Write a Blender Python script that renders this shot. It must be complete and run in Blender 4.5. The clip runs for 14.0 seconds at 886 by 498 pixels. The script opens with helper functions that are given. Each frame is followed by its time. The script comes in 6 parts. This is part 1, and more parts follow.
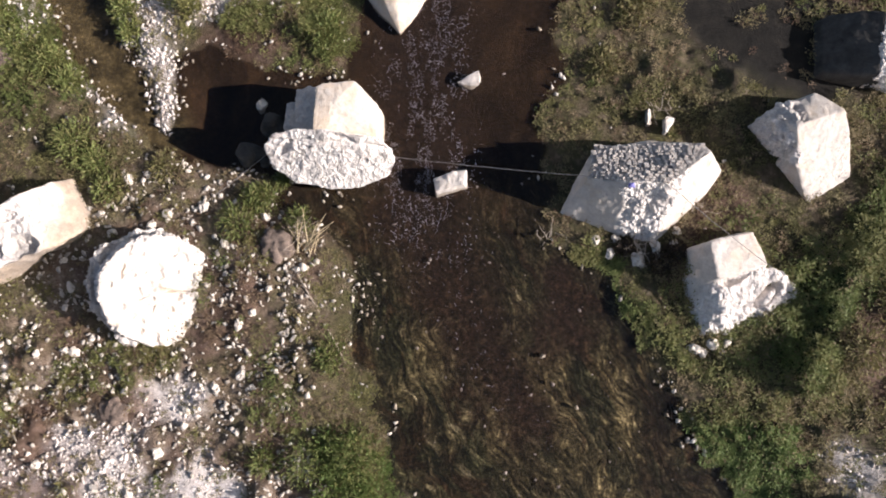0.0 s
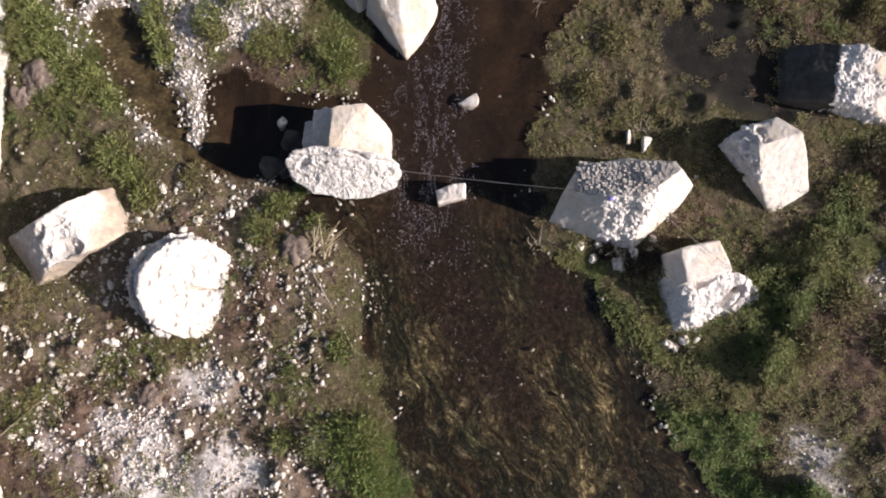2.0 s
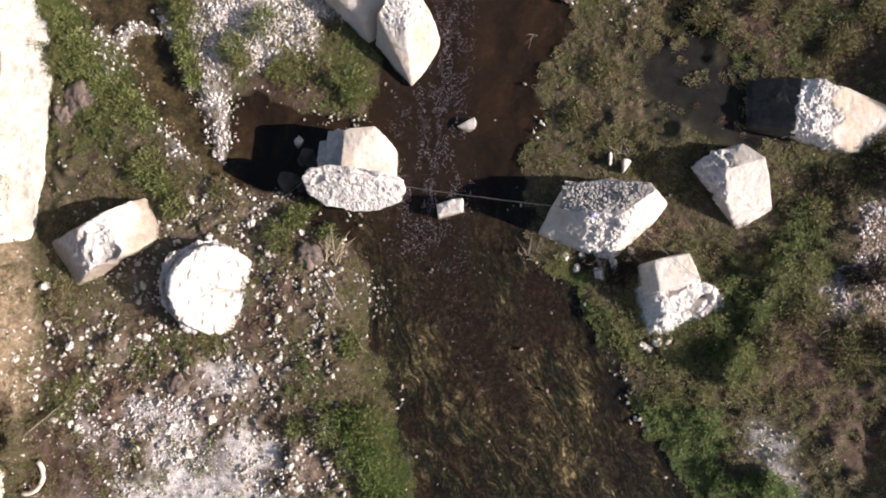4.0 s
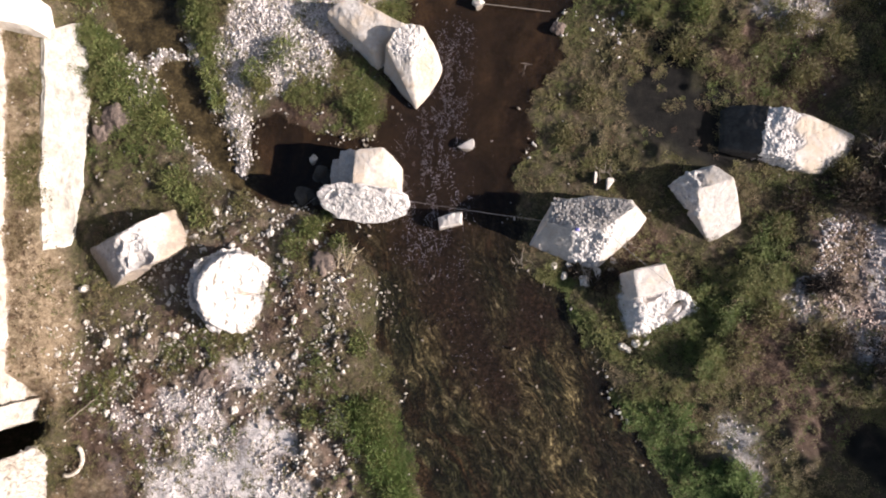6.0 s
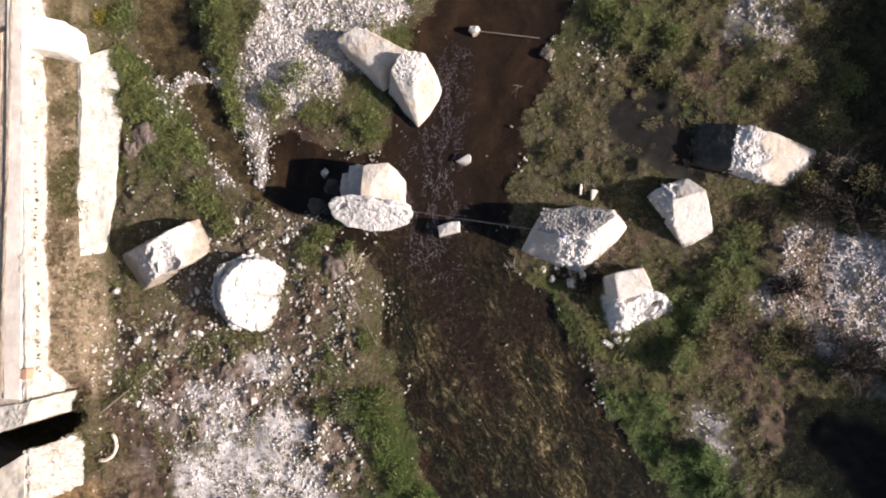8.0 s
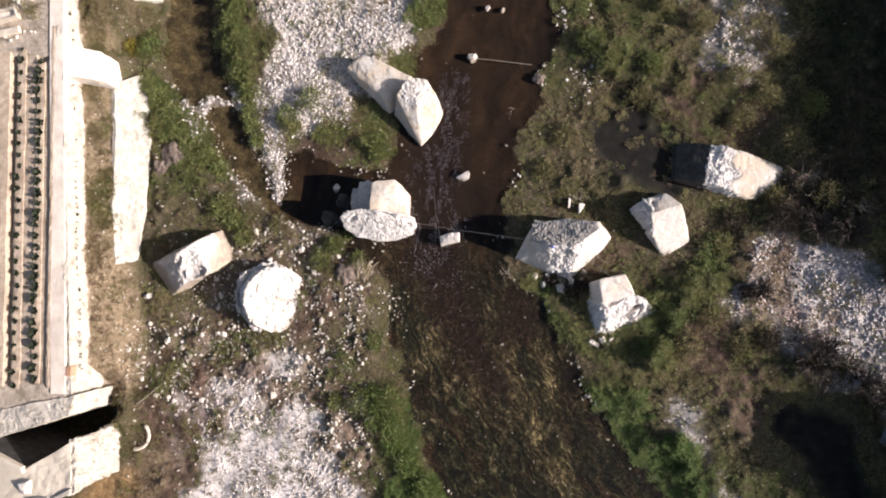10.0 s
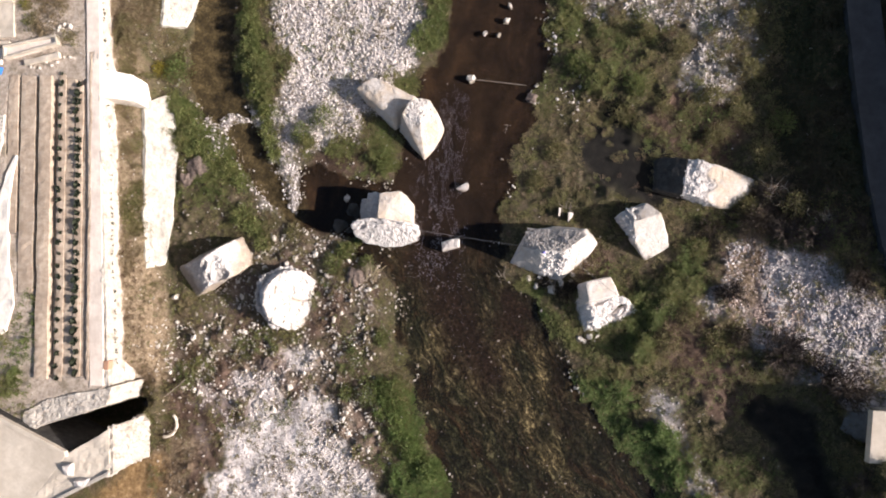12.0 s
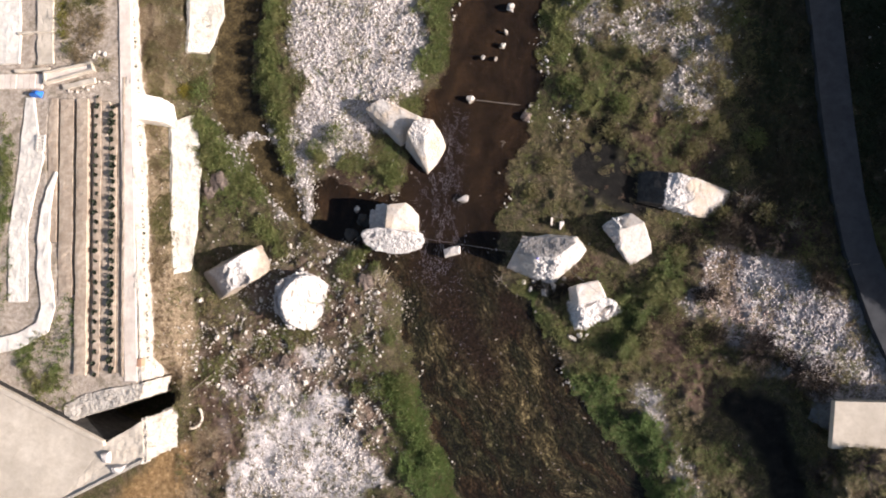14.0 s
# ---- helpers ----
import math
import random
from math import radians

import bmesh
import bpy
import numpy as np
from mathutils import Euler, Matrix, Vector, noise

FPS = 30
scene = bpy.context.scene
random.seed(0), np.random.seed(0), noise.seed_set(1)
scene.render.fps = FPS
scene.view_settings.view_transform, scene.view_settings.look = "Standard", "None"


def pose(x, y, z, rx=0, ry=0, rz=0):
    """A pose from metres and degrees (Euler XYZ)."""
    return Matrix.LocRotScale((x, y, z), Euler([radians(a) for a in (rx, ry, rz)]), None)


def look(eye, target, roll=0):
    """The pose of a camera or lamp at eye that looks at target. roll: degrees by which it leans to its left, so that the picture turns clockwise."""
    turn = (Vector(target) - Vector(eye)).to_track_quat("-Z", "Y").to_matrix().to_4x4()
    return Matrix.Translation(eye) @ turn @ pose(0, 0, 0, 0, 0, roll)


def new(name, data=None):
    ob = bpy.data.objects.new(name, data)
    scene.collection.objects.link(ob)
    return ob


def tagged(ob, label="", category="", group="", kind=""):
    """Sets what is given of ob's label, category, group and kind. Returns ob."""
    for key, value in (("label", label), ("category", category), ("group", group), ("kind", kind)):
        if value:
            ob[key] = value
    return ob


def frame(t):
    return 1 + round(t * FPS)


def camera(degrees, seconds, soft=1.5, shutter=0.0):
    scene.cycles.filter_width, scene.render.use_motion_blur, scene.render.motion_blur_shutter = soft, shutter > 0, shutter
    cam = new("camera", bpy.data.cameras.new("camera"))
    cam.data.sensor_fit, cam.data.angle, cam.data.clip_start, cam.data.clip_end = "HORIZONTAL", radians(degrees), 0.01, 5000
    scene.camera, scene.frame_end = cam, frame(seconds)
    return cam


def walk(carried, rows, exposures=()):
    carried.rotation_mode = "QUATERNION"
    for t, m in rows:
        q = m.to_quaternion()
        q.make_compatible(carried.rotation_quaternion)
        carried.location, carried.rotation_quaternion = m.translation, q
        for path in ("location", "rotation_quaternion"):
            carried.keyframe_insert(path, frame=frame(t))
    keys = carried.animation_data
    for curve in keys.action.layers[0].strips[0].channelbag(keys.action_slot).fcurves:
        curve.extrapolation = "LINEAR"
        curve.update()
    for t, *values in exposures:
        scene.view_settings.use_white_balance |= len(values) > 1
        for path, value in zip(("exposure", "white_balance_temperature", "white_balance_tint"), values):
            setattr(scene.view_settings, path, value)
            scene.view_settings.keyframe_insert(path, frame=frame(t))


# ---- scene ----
cam = camera(74.8, 14.0, soft=1.9)
METRES, EYE, TILT, LEAN, TURN = 20.0, 19.8, -85.0, 2.5, 0.0
ROWS = [
    (0.0, 0.0, 0.0, 0.0, 0.0, 0.0, -0.0),
    (0.5, -0.0001, -0.0263, 0.0033, 0.06, -0.04, -0.02),
    (1.0, 0.0003, -0.0554, 0.0055, 0.09, -0.08, -0.12),
    (1.5, 0.0015, -0.0841, 0.0074, 0.17, -0.1, -0.23),
    (2.0, 0.0034, -0.1167, 0.0102, 0.26, -0.1, -0.43),
    (2.5, 0.006, -0.1463, 0.0142, 0.33, -0.12, -0.63),
    (3.0, 0.0078, -0.1781, 0.0187, 0.39, -0.13, -0.81),
    (5.5, 0.0145, -0.338, 0.053, 0.7, -0.47, -1.53),
    (6.0, 0.0158, -0.3722, 0.058, 0.76, -0.47, -1.56),
    (6.5, 0.0179, -0.4037, 0.062, 0.83, -0.46, -1.53),
    (7.0, 0.0199, -0.4386, 0.0649, 0.89, -0.43, -1.49),
    (7.5, 0.0224, -0.473, 0.0676, 0.97, -0.4, -1.46),
    (8.0, 0.0254, -0.5103, 0.0707, 1.03, -0.37, -1.45),
    (10.5, 0.0299, -0.701, 0.1077, 1.28, -0.61, -1.3),
    (11.0, 0.0307, -0.7397, 0.1116, 1.33, -0.62, -1.28),
    (11.5, 0.0334, -0.7776, 0.1152, 1.4, -0.61, -1.28),
    (12.0, 0.036, -0.8212, 0.1189, 1.47, -0.59, -1.26),
    (12.5, 0.0362, -0.8607, 0.1238, 1.53, -0.56, -1.22),
    (13.0, 0.0359, -0.9032, 0.1274, 1.57, -0.5, -1.14),
    (13.5, 0.0371, -0.9441, 0.1316, 1.6, -0.45, -1.1),
    (14.0, 0.0387, -0.9878, 0.1363, 1.65, -0.41, -1.03),
]
walk(cam, [(t, pose(0, 0, EYE, TILT, LEAN, TURN) @ pose(METRES * x, METRES * y, METRES * z, 90 + pitch, roll, yaw)) for t, x, y, z, yaw, pitch, roll in ROWS],
     exposures=[(0.0, 0.92), (2.0, 0.84), (11.0, 0.82), (14.0, 0.85)])

# ---- light ----
SUN_WAY = Vector((1.0, -0.15, 0.42))
world = bpy.data.worlds.new("sky")
scene.world = world
world.use_nodes = True
sky = world.node_tree.nodes.new("ShaderNodeTexSky")
sky.sky_type, sky.sun_disc, sky.dust_density, sky.air_density = "NISHITA", False, 3.0, 0.9
sky.sun_elevation, sky.sun_rotation = radians(22.5), radians(98.5)
world.node_tree.links.new(sky.outputs[0], world.node_tree.nodes["Background"].inputs[0])
world.node_tree.nodes["Background"].inputs[1].default_value = 0.075
sun = new("sun", bpy.data.lights.new("sun", "SUN"))
sun.data.energy, sun.data.angle, sun.data.color = 5.0, radians(0.5), (1.0, 0.915, 0.885)
sun.matrix_world = look(SUN_WAY * 60, (0, 0, 0))

# ---- materials ----


class Mat:
    """A node material with a few shortcuts."""

    def __init__(self, name, rough=0.9):
        self.m = bpy.data.materials.new(name)
        self.m.use_nodes = True
        self.t = self.m.node_tree
        self.b = self.t.nodes["Principled BSDF"]
        self.b.inputs["Roughness"].default_value = rough
        self.b.inputs["Specular IOR Level"].default_value = 0.25
        self.pos = self.node("ShaderNodeNewGeometry").outputs["Position"]

    def node(self, kind, **values):
        n = self.t.nodes.new(kind)
        for k, v in values.items():
            n.inputs[k].default_value = v
        return n

    def link(self, a, b):
        self.t.links.new(a, b)

    def scaled(self, v, turn=0.0):
        n = self.node("ShaderNodeMapping")
        n.inputs["Scale"].default_value = v
        n.inputs["Rotation"].default_value = (0, 0, turn)
        self.link(self.pos, n.inputs["Vector"])
        return n.outputs[0]

    def noise(self, scale, detail=4.0, rough=0.6, vec=None, warp=0.0):
        n = self.node("ShaderNodeTexNoise", Scale=scale, Detail=detail, Roughness=rough, Distortion=warp)
        self.link(vec or self.pos, n.inputs["Vector"])
        return n.outputs["Fac"]

    def cells(self, scale, out="Color", vec=None):
        n = self.node("ShaderNodeTexVoronoi", Scale=scale)
        self.link(vec or self.pos, n.inputs["Vector"])
        return n.outputs[out]

    def ramp(self, fac, *stops):
        n = self.node("ShaderNodeValToRGB")
        e = n.color_ramp.elements
        while len(e) < len(stops):
            e.new(0.5)
        for k, (p, c) in zip(e, stops):
            k.position = p
            k.color = (*c, 1) if isinstance(c, tuple) else (c, c, c, 1)
        self.link(fac, n.inputs[0])
        return n.outputs[0]

    def mix(self, fac, a, b, mode="MIX"):
        n = self.t.nodes.new("ShaderNodeMix")
        n.data_type, n.blend_type = "RGBA", mode
        for k, v in ((0, fac), (6, a), (7, b)):
            if isinstance(v, (int, float)):
                n.inputs[k].default_value = v if k == 0 else (v, v, v, 1)
            elif isinstance(v, tuple):
                n.inputs[k].default_value = (*v, 1)
            else:
                self.link(v, n.inputs[k])
        return n.outputs[2]

    def attr(self, name):
        n = self.node("ShaderNodeAttribute")
        n.attribute_name = name
        return n.outputs["Fac"]

    def random(self):
        return self.node("ShaderNodeObjectInfo").outputs["Random"]

    def done(self, colour, bump=None, strength=0.4, distance=0.05):
        if isinstance(colour, tuple):
            self.b.inputs["Base Color"].default_value = (*colour, 1)
        else:
            self.link(colour, self.b.inputs["Base Color"])
        if bump is not None:
            n = self.node("ShaderNodeBump", Strength=strength, Distance=distance)
            self.link(bump, n.inputs["Height"])
            self.link(n.outputs[0], self.b.inputs["Normal"])
        return self.m


def ground_material():
    k = Mat("ground", 0.95)
    fine, mid, big = k.noise(9, 5), k.noise(2.2, 5), k.noise(0.5, 4)
    soil = k.ramp(k.noise(3.5, 7, 0.75), (0.3, (0.040, 0.028, 0.020)), (0.5, (0.115, 0.083, 0.058)), (0.64, (0.24, 0.18, 0.135)), (0.78, (0.36, 0.29, 0.225)))
    moss = k.ramp(fine, (0.35, (0.030, 0.028, 0.012)), (0.6, (0.105, 0.094, 0.042)), (0.75, (0.19, 0.16, 0.085)))
    col = k.mix(k.ramp(mid, (0.4, 0.0), (0.6, 1.0)), soil, moss)
    under = k.ramp(k.noise(5, 6, 0.7), (0.32, (0.018, 0.018, 0.008)), (0.55, (0.062, 0.057, 0.025)), (0.75, (0.12, 0.105, 0.05)))
    col = k.mix(k.attr("cover"), col, under)
    col = k.mix(k.attr("green"), col, k.ramp(fine, (0.3, (0.012, 0.018, 0.006)), (0.7, (0.05, 0.066, 0.02))))
    grit = k.mix(k.ramp(k.noise(5, 6, 0.75), (0.3, 0.0), (0.55, 1.0)), (0.40, 0.335, 0.305), (0.76, 0.69, 0.66))
    pebble = k.mix(k.ramp(k.cells(9, "Distance"), (0.25, 1.0), (0.6, 0.0)), k.mix(0.6, grit, (0.16, 0.135, 0.12)), k.ramp(k.cells(9), (0.1, (0.46, 0.41, 0.385)), (0.8, (0.80, 0.74, 0.72))))
    col = k.mix(k.attr("gravel"), col, k.mix(k.ramp(big, (0.4, 0.0), (0.6, 1.0)), grit, pebble))
    silt = k.ramp(k.noise(4.5, 7, 0.75), (0.3, (0.085, 0.060, 0.045)), (0.5, (0.23, 0.175, 0.135)), (0.7, (0.48, 0.40, 0.34)))
    col = k.mix(k.attr("silt"), col, silt)
    red = k.ramp(k.noise(2.6, 6, 0.7), (0.3, (0.045, 0.026, 0.020)), (0.52, (0.115, 0.070, 0.053)), (0.72, (0.22, 0.15, 0.122)))
    col = k.mix(k.attr("red"), col, red)
    dry = k.ramp(k.noise(6, 6, 0.75), (0.3, (0.085, 0.060, 0.038)), (0.52, (0.21, 0.155, 0.10)), (0.72, (0.42, 0.335, 0.24)))
    col = k.mix(k.attr("dry"), col, dry)
    tilled = k.ramp(k.noise(4, 6, 0.7), (0.3, (0.30, 0.24, 0.19)), (0.55, (0.52, 0.435, 0.36)), (0.75, (0.68, 0.59, 0.51)))
    tilled = k.mix(k.ramp(k.noise(1.1, 6, 0.7), (0.52, 0.0), (0.62, 0.6)), tilled, (0.15, 0.125, 0.075))
    col = k.mix(k.attr("garden"), col, tilled)
    clay = k.ramp(k.noise(3, 7, 0.75), (0.32, (0.10, 0.060, 0.026)), (0.52, (0.25, 0.155, 0.070)), (0.72, (0.46, 0.33, 0.18)))
    col = k.mix(k.attr("ochre"), col, clay)
    # mud of the slack pool; the same dark colour stands in for bridge shadow
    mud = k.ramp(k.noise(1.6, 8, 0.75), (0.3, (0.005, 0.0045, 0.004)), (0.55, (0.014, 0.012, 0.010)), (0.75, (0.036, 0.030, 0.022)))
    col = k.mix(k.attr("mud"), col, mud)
    # river bed: weed and silt drawn out along the current
    split = k.node("ShaderNodeSeparateXYZ")
    k.link(k.pos, split.inputs[0])
    along = k.node("ShaderNodeCombineXYZ")
    k.link(k.attr("across"), along.inputs[0])
    k.link(split.outputs[1], along.inputs[1])

    def drawn(sx, sy, detail=5.0, rough=0.65, warp=0.5):
        m = k.node("ShaderNodeMapping")
        m.inputs["Scale"].default_value = (sx, sy, 1)
        k.link(along.outputs[0], m.inputs["Vector"])
        return k.noise(1.0, detail, rough, m.outputs[0], warp)

    plain = k.ramp(drawn(0.5, 0.25), (0.3, (0.012, 0.006, 0.003)), (0.55, (0.041, 0.023, 0.0115)), (0.75, (0.095, 0.054, 0.027)))
    grain = k.noise(6, 7, 0.85)
    vein = drawn(3.4, 0.8, 7, 0.75, 1.6)
    ochre = k.ramp(drawn(1.5, 0.55, 9, 0.8, 1.2), (0.40, (0.015, 0.013, 0.007)), (0.52, (0.052, 0.043, 0.023)), (0.60, (0.19, 0.16, 0.095)), (0.69, (0.52, 0.46, 0.34)))
    olive = k.ramp(drawn(1.9, 0.65, 9, 0.8, 1.2), (0.40, (0.007, 0.008, 0.005)), (0.55, (0.030, 0.030, 0.015)), (0.66, (0.15, 0.14, 0.078)))
    bed = k.mix(k.ramp(drawn(0.8, 0.3, 6, 0.7, 1.2), (0.42, 0.0), (0.52, 1.0)), ochre, olive)
    bed = k.mix(k.ramp(drawn(0.55, 0.25, 7, 0.7, 1.5), (0.50, 0.0), (0.58, 0.9)), bed, k.mix(0.35, plain, (0.012, 0.009, 0.006)))
    bed = k.mix(k.attr("algae"), plain, bed)
    gold = k.ramp(drawn(3.0, 0.9, 7, 0.8), (0.38, (0.030, 0.023, 0.012)), (0.50, (0.098, 0.080, 0.040)), (0.62, (0.34, 0.28, 0.16)))
    bed = k.mix(k.attr("gold"), bed, gold)
    bed = k.mix(k.attr("algae"), bed, k.mix(1.0, bed, k.ramp(vein, (0.40, 0.2), (0.50, 0.75), (0.58, 1.6), (0.66, 3.2)), "MULTIPLY"))
    bed = k.mix(k.attr("shallow"), bed, k.ramp(k.noise(1.5, 5, 0.65), (0.32, (0.040, 0.031, 0.016)), (0.55, (0.125, 0.096, 0.048)), (0.72, (0.23, 0.18, 0.095))))
    bed = k.mix(k.attr("deep"), bed, k.ramp(k.noise(4, 5), (0.3, (0.013, 0.007, 0.005)), (0.75, (0.044, 0.026, 0.018))))
    bed = k.mix(k.ramp(k.attr("algae"), (0.0, 0.3), (1.0, 1.0)), bed, k.mix(1.0, bed, k.ramp(grain, (0.38, 0.2), (0.50, 0.9), (0.64, 3.0)), "MULTIPLY"))
    bed = k.mix(k.ramp(k.noise(31, 2, 0.7), (0.62, 0.0), (0.70, 0.35)), bed, (0.24, 0.195, 0.14))
    col = k.mix(k.attr("bed"), col, bed)
    return k.done(col, k.noise(14, 6, 0.75), 1.0, 0.07)


def stone_material(name, low, high, scale=6.0):
    k = Mat(name, 0.92)
    base = k.ramp(k.noise(scale, 5, 0.65), (0.3, low), (0.7, high))
    base = k.mix(k.ramp(k.random(), (0.0, 0.0), (1.0, 0.22)), base, low)
    base = k.mix(k.attr("tint"), base, tuple(0.45 * c for c in low))
    return k.done(base, k.noise(22, 4, 0.7), 0.5, 0.03)


def masonry_material(name="pier_stone", tan=0.0, face_low=(0.44, 0.395, 0.36), face_high=(0.66, 0.605, 0.56)):
    """Lime-plastered pier stone, with rubble core where the attribute says so."""
    k = Mat(name, 0.93)
    stain = k.ramp(k.noise(0.9, 5, 0.7), (0.52 - tan, 0.0), (0.68 - tan, 0.9))
    face = k.mix(k.ramp(k.noise(5, 6, 0.7), (0.3, 0.0), (0.75, 1.0)), face_low, face_high)
    face = k.mix(stain, face, (0.52, 0.42, 0.325))
    face = k.mix(k.ramp(k.noise(2.5, 6, 0.75), (0.56, 0.0), (0.7, 0.6)), face, (0.24, 0.22, 0.20))
    core = k.mix(k.ramp(k.noise(11, 5, 0.7), (0.3, 0.0), (0.65, 1.0)), (0.46, 0.42, 0.395), (0.80, 0.75, 0.715))
    core = k.mix(k.ramp(k.cells(4.0), (0.2, 0.0), (0.9, 0.5)), core, (0.40, 0.355, 0.33))
    core = k.mix(k.ramp(k.noise(7, 5, 0.8), (0.60, 0.0), (0.68, 0.75)), core, (0.13, 0.115, 0.105))
    col = k.mix(k.attr("rubble"), face, core)
    # grey for shaded faces and for stain, both put into the colour
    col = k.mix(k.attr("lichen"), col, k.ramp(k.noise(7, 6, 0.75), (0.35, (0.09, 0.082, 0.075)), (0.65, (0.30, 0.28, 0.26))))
    return k.done(col, k.noise(18, 6, 0.75), 0.8, 0.03)


def leaf_material(name, dark, light, dead):
    """Thin leaves that let some light through; each tuft has a shade of its own."""
    k = Mat(name, 0.65)
    isle = k.node("ShaderNodeNewGeometry").outputs["Random Per Island"]
    shade = k.mix(0.5, k.ramp(k.noise(0.8, 3), (0.3, 0.0), (0.7, 1.0)), k.ramp(k.noise(4.5, 3), (0.3, 0.0), (0.7, 1.0)))
    col = k.mix(k.mix(0.35, shade, isle), dark, light)
    col = k.mix(k.attr("tint"), col, dead)
    k.done(col)
    glow = k.node("ShaderNodeBsdfTranslucent")
    k.link(col, glow.inputs["Color"])
    both = k.node("ShaderNodeMixShader")
    both.inputs[0].default_value = 0.35
    k.link(k.b.outputs[0], both.inputs[1])
    k.link(glow.outputs[0], both.inputs[2])
    k.link(both.outputs[0], k.t.nodes["Material Output"].inputs[0])
    return k.m


def plain_material(name, low, high, scale=5.0, rough=0.9, bump=0.4):
    k = Mat(name, rough)
    col = k.mix(k.ramp(k.noise(scale, 6, 0.7), (0.3, 0.0), (0.7, 1.0)), low, high)
    col = k.mix(k.ramp(k.noise(scale * 0.17, 4), (0.45, 0.0), (0.65, 0.45)), col, tuple(0.7 * c for c in low))
    return k.done(col, k.noise(scale * 4, 5, 0.7), bump, 0.02)


def limewash_material():
    k = Mat("whitewashed_masonry", 0.93)
    col = k.mix(k.ramp(k.noise(3.0, 7, 0.75), (0.3, 0.0), (0.7, 1.0)), (0.36, 0.315, 0.265), (0.58, 0.53, 0.475))
    col = k.mix(k.ramp(k.noise(1.1, 8, 0.78), (0.52, 0.0), (0.64, 0.7)), col, (0.21, 0.165, 0.125))
    col = k.mix(k.ramp(k.noise(1.0, 6, 0.7, k.scaled((6.0, 0.7, 1.0), -0.1)), (0.56, 0.0), (0.66, 0.55)), col, (0.26, 0.21, 0.165))
    return k.done(col, k.noise(9, 7, 0.8), 0.9, 0.05)


def water_material():
    k = Mat("water", 0.08)
    k.t.nodes.remove(k.b)
    clear = k.node("ShaderNodeBsdfTransparent", Color=(0.69, 0.652, 0.59, 1))
    gloss = k.node("ShaderNodeBsdfGlossy", Color=(1, 1, 1, 1), Roughness=0.06)
    fres = k.node("ShaderNodeFresnel", IOR=1.33)
    h = k.mix(0.5, k.noise(1.0, 4, 0.6, k.scaled((5.0, 1.6, 1))), k.noise(9, 3))
    bump = k.node("ShaderNodeBump", Strength=0.5, Distance=0.05)
    k.link(h, bump.inputs["Height"])
    k.link(bump.outputs[0], gloss.inputs["Normal"])
    k.link(bump.outputs[0], fres.inputs["Normal"])
    mixer = k.node("ShaderNodeMixShader")
    k.link(fres.outputs[0], mixer.inputs[0])
    k.link(clear.outputs[0], mixer.inputs[1])
    k.link(gloss.outputs[0], mixer.inputs[2])
    k.link(mixer.outputs[0], k.t.nodes["Material Output"].inputs[0])
    return k.m


GROUND, WATER, PIER, TAN = ground_material(), water_material(), masonry_material(), masonry_material("tan_plaster", 0.12)
SAND = masonry_material("sandy_plaster", 0.0, (0.27, 0.215, 0.17), (0.38, 0.31, 0.25))
# dark coat for stone in shade; on the pier end for mud too
MUDDY_SHADE = plain_material("mud_stained_stone", (0.026, 0.024, 0.022), (0.08, 0.074, 0.068), 2.5)
WHITE = stone_material("white_limestone", (0.50, 0.435, 0.40), (0.84, 0.77, 0.73))
CREAM = stone_material("cream_limestone", (0.43, 0.375, 0.32), (0.72, 0.66, 0.59))
GREY = stone_material("grey_limestone", (0.34, 0.295, 0.29), (0.68, 0.615, 0.605))
GRASS = leaf_material("fresh_grass", (0.09, 0.12, 0.035), (0.25, 0.29, 0.10), (0.30, 0.25, 0.12))
THICKET = leaf_material("thicket_leaves", (0.040, 0.068, 0.02), (0.21, 0.29, 0.085), (0.20, 0.18, 0.07))
GREEN = leaf_material("green_leaves", (0.040, 0.058, 0.018), (0.22, 0.265, 0.085), (0.23, 0.20, 0.085))
OLIVE = leaf_material("olive_scrub", (0.058, 0.056, 0.022), (0.26, 0.245, 0.10), (0.27, 0.205, 0.125))
STRAW = leaf_material("dry_straw", (0.13, 0.092, 0.058), (0.36, 0.275, 0.175), (0.13, 0.082, 0.055))
CONCRETE = plain_material("pale_concrete", (0.50, 0.425, 0.34), (0.66, 0.58, 0.485), 1.6)
LIME = limewash_material()
CHALK = plain_material("bright_limewash", (0.64, 0.575, 0.50), (0.84, 0.78, 0.71), 2.6, 0.93, 0.4)
SLAB = plain_material("grey_weathered_concrete", (0.13, 0.125, 0.12), (0.25, 0.24, 0.23), 2.5)
STUCCO = plain_material("stained_limewash", (0.34, 0.305, 0.255), (0.60, 0.56, 0.50), 2.2, 0.93, 0.9)
PATH = plain_material("beaten_path", (0.64, 0.53, 0.45), (0.86, 0.765, 0.675), 1.5, 0.95, 0.4)
PINK = stone_material("pinkish_limestone", (0.40, 0.30, 0.255), (0.70, 0.57, 0.50))
EARTH = plain_material("garden_soil", (0.30, 0.225, 0.165), (0.55, 0.45, 0.355), 3.0, 0.95, 0.8)
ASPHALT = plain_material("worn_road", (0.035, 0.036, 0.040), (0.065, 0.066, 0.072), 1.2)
REED = plain_material("dry_reed", (0.36, 0.28, 0.17), (0.56, 0.46, 0.31), 8.0)
WOOD = plain_material("dead_wood", (0.22, 0.18, 0.14), (0.42, 0.36, 0.30), 8.0)
FOAM_GLINT = plain_material("foam", (0.30, 0.27, 0.31), (0.78, 0.72, 0.78), 3.0)
BLUE = plain_material("blue_plastic", (0.02, 0.13, 0.5), (0.04, 0.2, 0.65), 4.0, 0.45)
